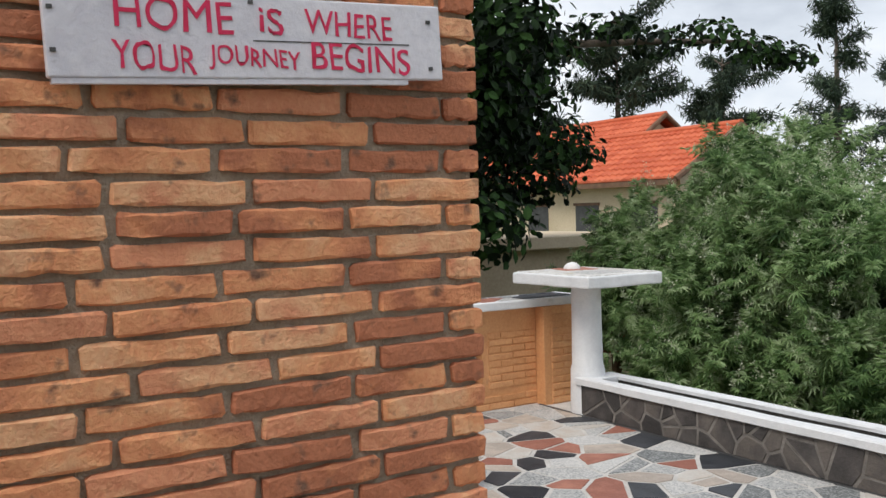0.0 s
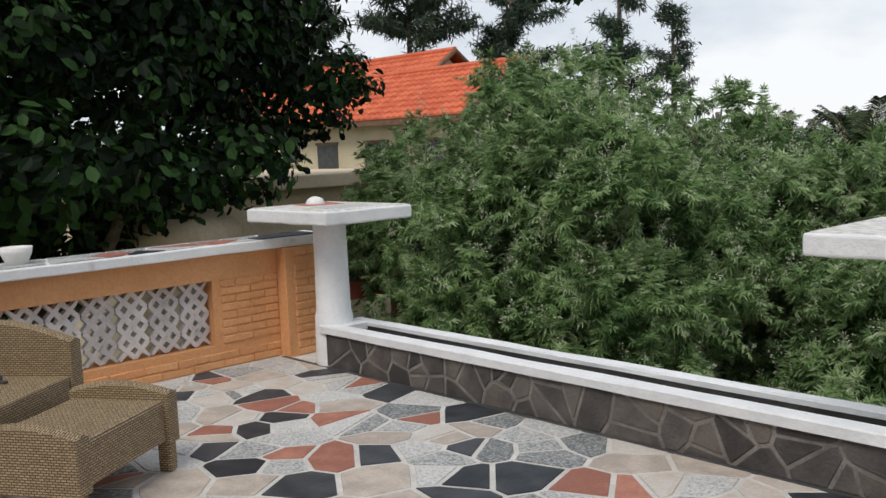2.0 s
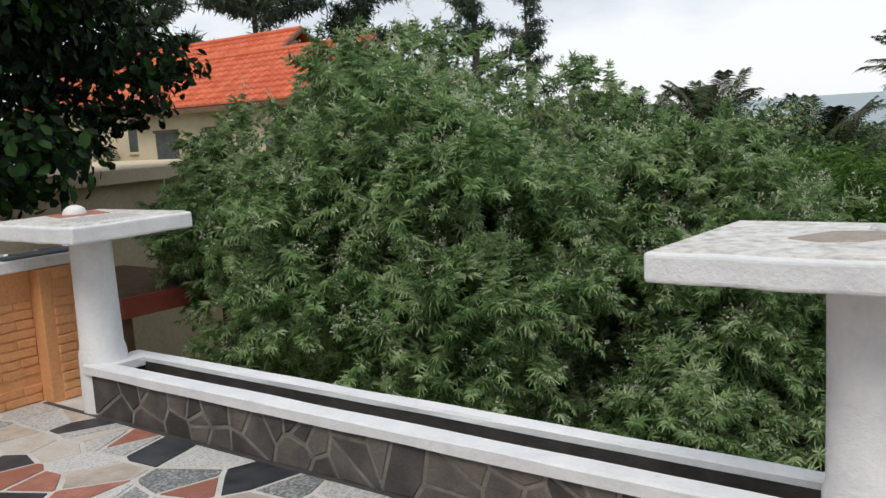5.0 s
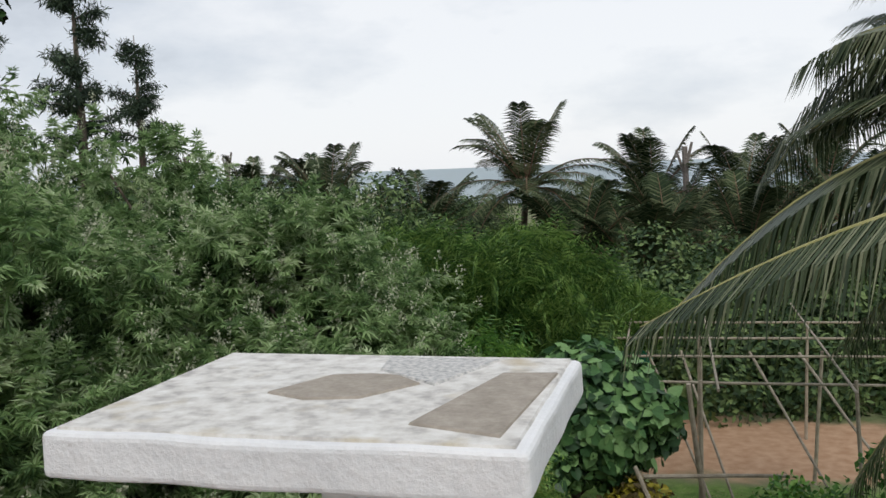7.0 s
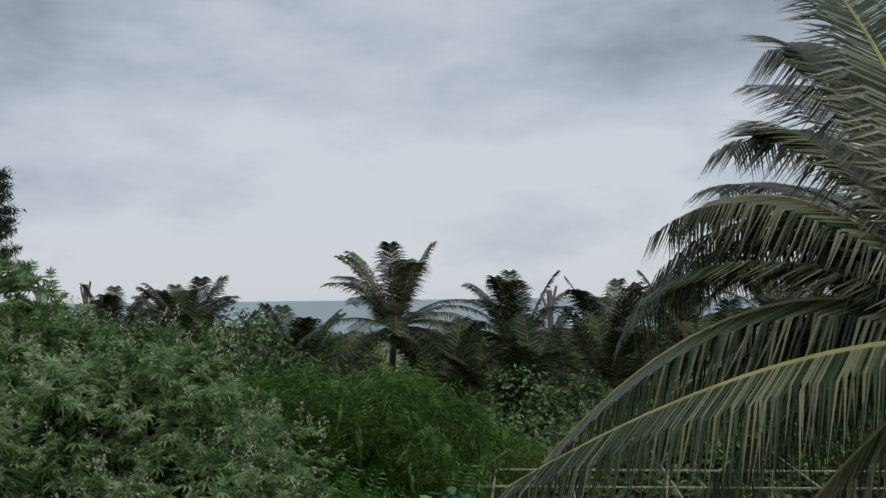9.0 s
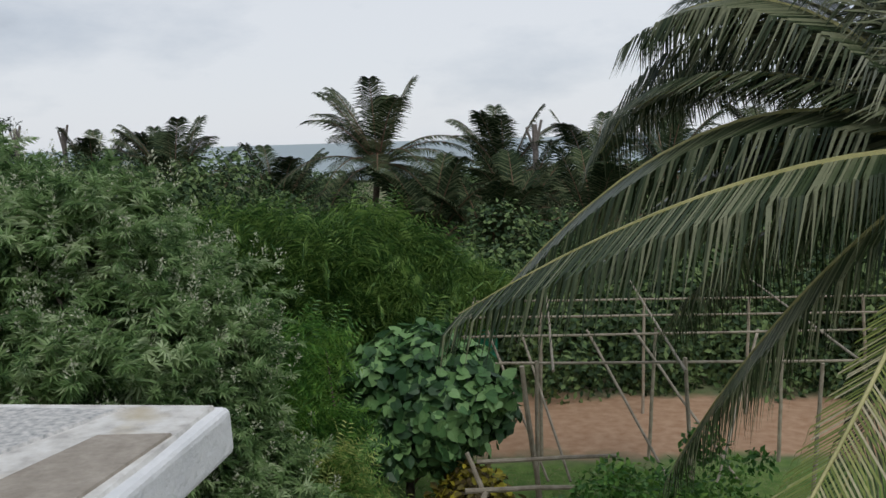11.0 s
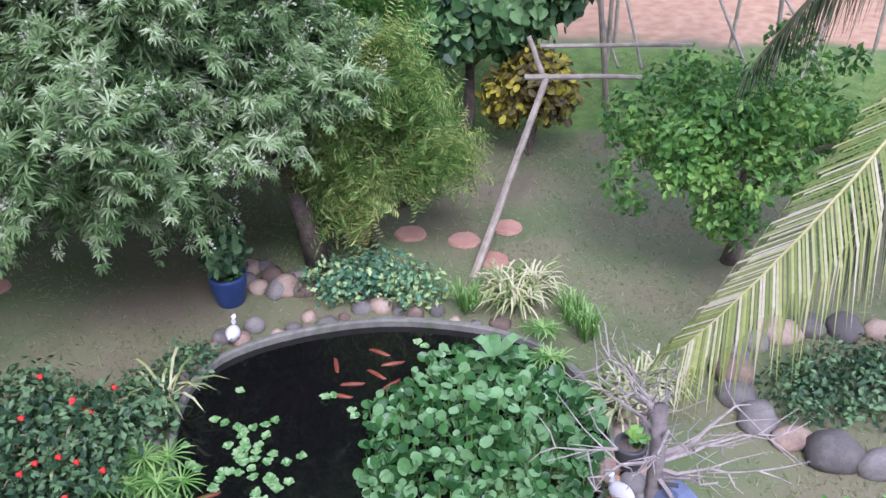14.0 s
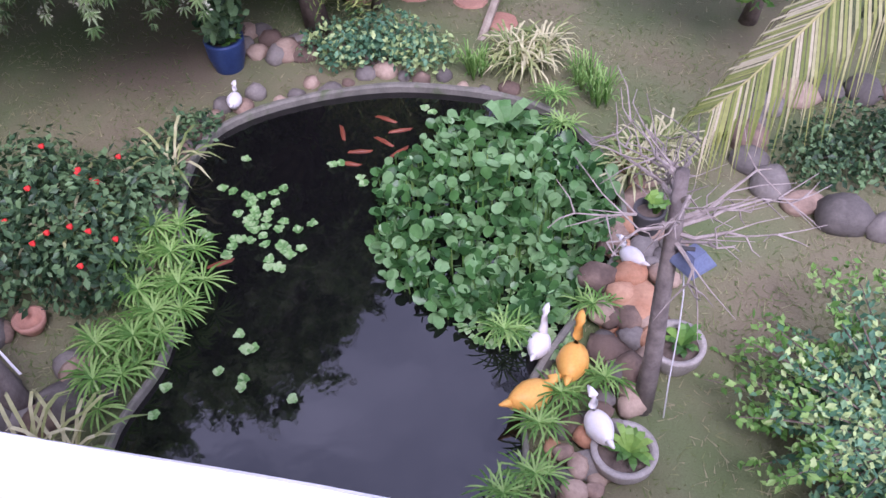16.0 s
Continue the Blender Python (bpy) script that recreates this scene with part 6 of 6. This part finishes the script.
kinds = {l: [brick_mesh("brick", l, 0.0375, 0.05, M_BRICK, 900 + i + int(l * 1000), 0.0032) for i in range(6)] for l in (0.209, 0.178, 0.098, 0.068, 0.032)}
COURSE = 0.0483
rb = np.random.default_rng(55)
rest = []
for row in range(int(WTOP / COURSE)):
    z = (row + 0.5) * COURSE
    y = WY
    opening = [0.068, 0.178] if row % 2 else [0.209]
    j = 0
    while y > SOUTH + 0.1:
        l = opening[j] if j < len(opening) else (0.209 if rb.random() < 0.82 else 0.178)
        j += 1
        yc = y - l / 2
        if y > -4.25 and 0.78 < z < 2.02:
            ob = hang(new("brick", kinds[l][rb.integers(6)]), brick_wall)
            ob.matrix_world = pose(WX + rb.uniform(-0.003, 0.003), yc, z + rb.uniform(-0.0015, 0.0015), rb.uniform(-0.6, 0.6), 0, rb.uniform(-0.5, 0.5))
        else:
            rest.append(((WX, yc, z), l))
        y -= l + 0.012 + rb.uniform(0, 0.004)
chunks = []
for (x, yc, z), l in rest:
    a, b, c = 0.05, l / 2, 0.0188
    v = [(x + sx, yc + sy * b, z + sz * c) for sx in (-a, 0) for sy in (-1, 1) for sz in (-1, 1)]
    chunks.append((v, [(4, 6, 7, 5), (0, 4, 5, 1), (2, 3, 7, 6), (1, 5, 7, 3), (0, 2, 6, 4)]))
for row in range(int(WTOP / COURSE)):
    z = (row + 0.5) * COURSE
    for i, (xa, xb) in enumerate(((WX - 0.30, WX - 0.20), (WX - 0.185, WX - 0.07))):
        v = [(x, y, z + s) for x in (xa + 0.02 * (row % 2), xb + 0.015 * (row % 2)) for y in (WY - 0.05, WY) for s in (-0.0188, 0.0188)]
        chunks.append((v, [(2, 3, 7, 6), (0, 2, 6, 4), (1, 5, 7, 3), (0, 1, 3, 2), (4, 6, 7, 5)]))
v, f = join(chunks)
tagged(raw("brickwork", v, f, M_BRICK_JOINED, brick_wall), "", "", "", "stuff")

peach_bricks = [brick_mesh("painted_brick", 0.203, 0.043, 0.02, M_PEACH, 950 + i, 0.003) for i in range(5)]
peach_half = [brick_mesh("painted_brick", 0.098, 0.043, 0.02, M_PEACH, 960 + i, 0.003) for i in range(4)]


def course_bricks(x, y0, y1, z0, z1, limit):
    row = 0
    z = z0 + 0.0255
    while z < z1 - 0.02:
        y, j = y1, 0
        while y > y0 + 0.09:
            half = (row % 2 and j == 0) or y - y0 < 0.205
            l = 0.10 if half else 0.205
            if y > limit:
                ob = hang(new("painted_brick", (peach_half if half else peach_bricks)[rb.integers(4)]), parapet)
                ob.matrix_world = pose(x + rb.uniform(-0.0015, 0.0015), y - l / 2, z, rb.uniform(-0.5, 0.5))
            y -= l + 0.006
            j += 1
        row += 1
        z += 0.0505


course_bricks(PX + 0.003, SOUTH, -0.03, 0.0, LB, -3.7)
course_bricks(PX + 0.003, L1 + 0.004, -0.03, LB + 0.005, LT, -3.7)
course_bricks(PX + 0.108, -0.03, 0.24, 0.0, 0.715, -3.7)

# flat stones on the coping
for p, poly in cells(np.random.default_rng(21), -3.9, 0.3, -0.74, -0.46, 0.24, 0.6, 0.02):
    v, f = slab_of(poly, lambda a, b, h: (b, a, 0.778 + h), 0.004, 0.003)
    raw("coping_stone", v, f, (M_GRANITE, M_SLATE, M_GRANITE, M_TERRA)[rb.integers(4)], coping)

# stone facing of the planter
for p, poly in cells(np.random.default_rng(22), 0.01, 4.6, 0.004, RIM - 0.05, 0.105, 0.9, 0.017, 0.3):
    v, f = slab_of(poly, lambda a, b, h: (a, FRONT - h, b), 0.005, 0.005)
    raw("facing_stone", v, [q[::-1] for q in f], M_BASALT, planter)
chunks = [slab_of(poly, lambda a, b, h: (a, FRONT - h, b), 0.005, 0.005) for p, poly in cells(np.random.default_rng(23), 4.62, EAST - 0.01, 0.004, RIM - 0.05, 0.105, 0.9, 0.017, 0.3)]
v, f = join(chunks)
tagged(raw("facing_stones", v, [q[::-1] for q in f], M_BASALT, planter), "", "", "", "stuff")

# crazy paving
pave = np.random.default_rng(24)
rest = {m: [] for m in (M_GRANITE, M_PALE, M_SLATE, M_TERRA)}
count = 0
for p, poly in cells(pave, PX + 0.02, EAST - 0.02, SOUTH + 0.02, FRONT - 0.035, 0.185, 0.85, 0.024, 0.34):
    mat = (M_GRANITE, M_PALE, M_SLATE, M_TERRA)[pave.choice(4, p=(0.46, 0.28, 0.13, 0.13))]
    v, f = slab_of(poly, lambda a, b, h: (a, b, 0.001 + h), 0.004, 0.003)
    if p[1] > -3.0 and p[0] < 4.6 and count < 300:
        raw("paving_stone", v, f, mat, floor)
        count += 1
    else:
        rest[mat].append((v, f))
for mat, chunks in rest.items():
    if chunks:
        v, f = join(chunks)
        tagged(raw("paving_stones", v, f, mat, floor), "", "", "", "stuff")

# lawn blades
gr = np.random.default_rng(91)
n_blades = 110000
gx, gy = gr.uniform(-1.8, 8.0, n_blades), gr.uniform(1.0, 12.6, n_blades)
inside = np.zeros(n_blades, bool)
lx, ly = np.array([p.x for p in LOOP]), np.array([p.y for p in LOOP])
for i in range(len(lx)):
    j = (i + 1) % len(lx)
    crossing = (ly[i] > gy) != (ly[j] > gy)
    inside ^= crossing & (gx < (lx[j] - lx[i]) * (gy - ly[i]) / (ly[j] - ly[i] + 1e-12) + lx[i])
thin = np.array([noise.noise((x * 0.9, y * 0.9, 3)) for x, y in zip(gx, gy)])
keep = ~inside & (thin + gr.uniform(-0.5, 0.7, n_blades) > 0.05)
gx, gy = gx[keep], gy[keep]
m = len(gx)
ga, gh = gr.uniform(0, 2 * math.pi, m), gr.uniform(0.008, 0.03, m)
root = np.stack([gx, gy, np.full(m, GROUND)], 1)
across = np.stack([np.cos(ga), np.sin(ga), np.zeros(m)], 1) * 0.006
lean = np.stack([gr.normal(0, 0.04, m), gr.normal(0, 0.04, m), gh], 1)
v = np.stack([root - across, root + across, root + lean], 1).reshape(-1, 3)
lawn = raw("grass", v, [(3 * i, 3 * i + 1, 3 * i + 2) for i in range(m)], leaf_material("dry_grass_blades", [(0.13, 0.19, 0.06), (0.23, 0.26, 0.11), (0.36, 0.34, 0.20)], 0.9, 0.35, 0.8))
tagged(lawn, "short dry lawn grass with bare patches", "grass", "", "stuff")
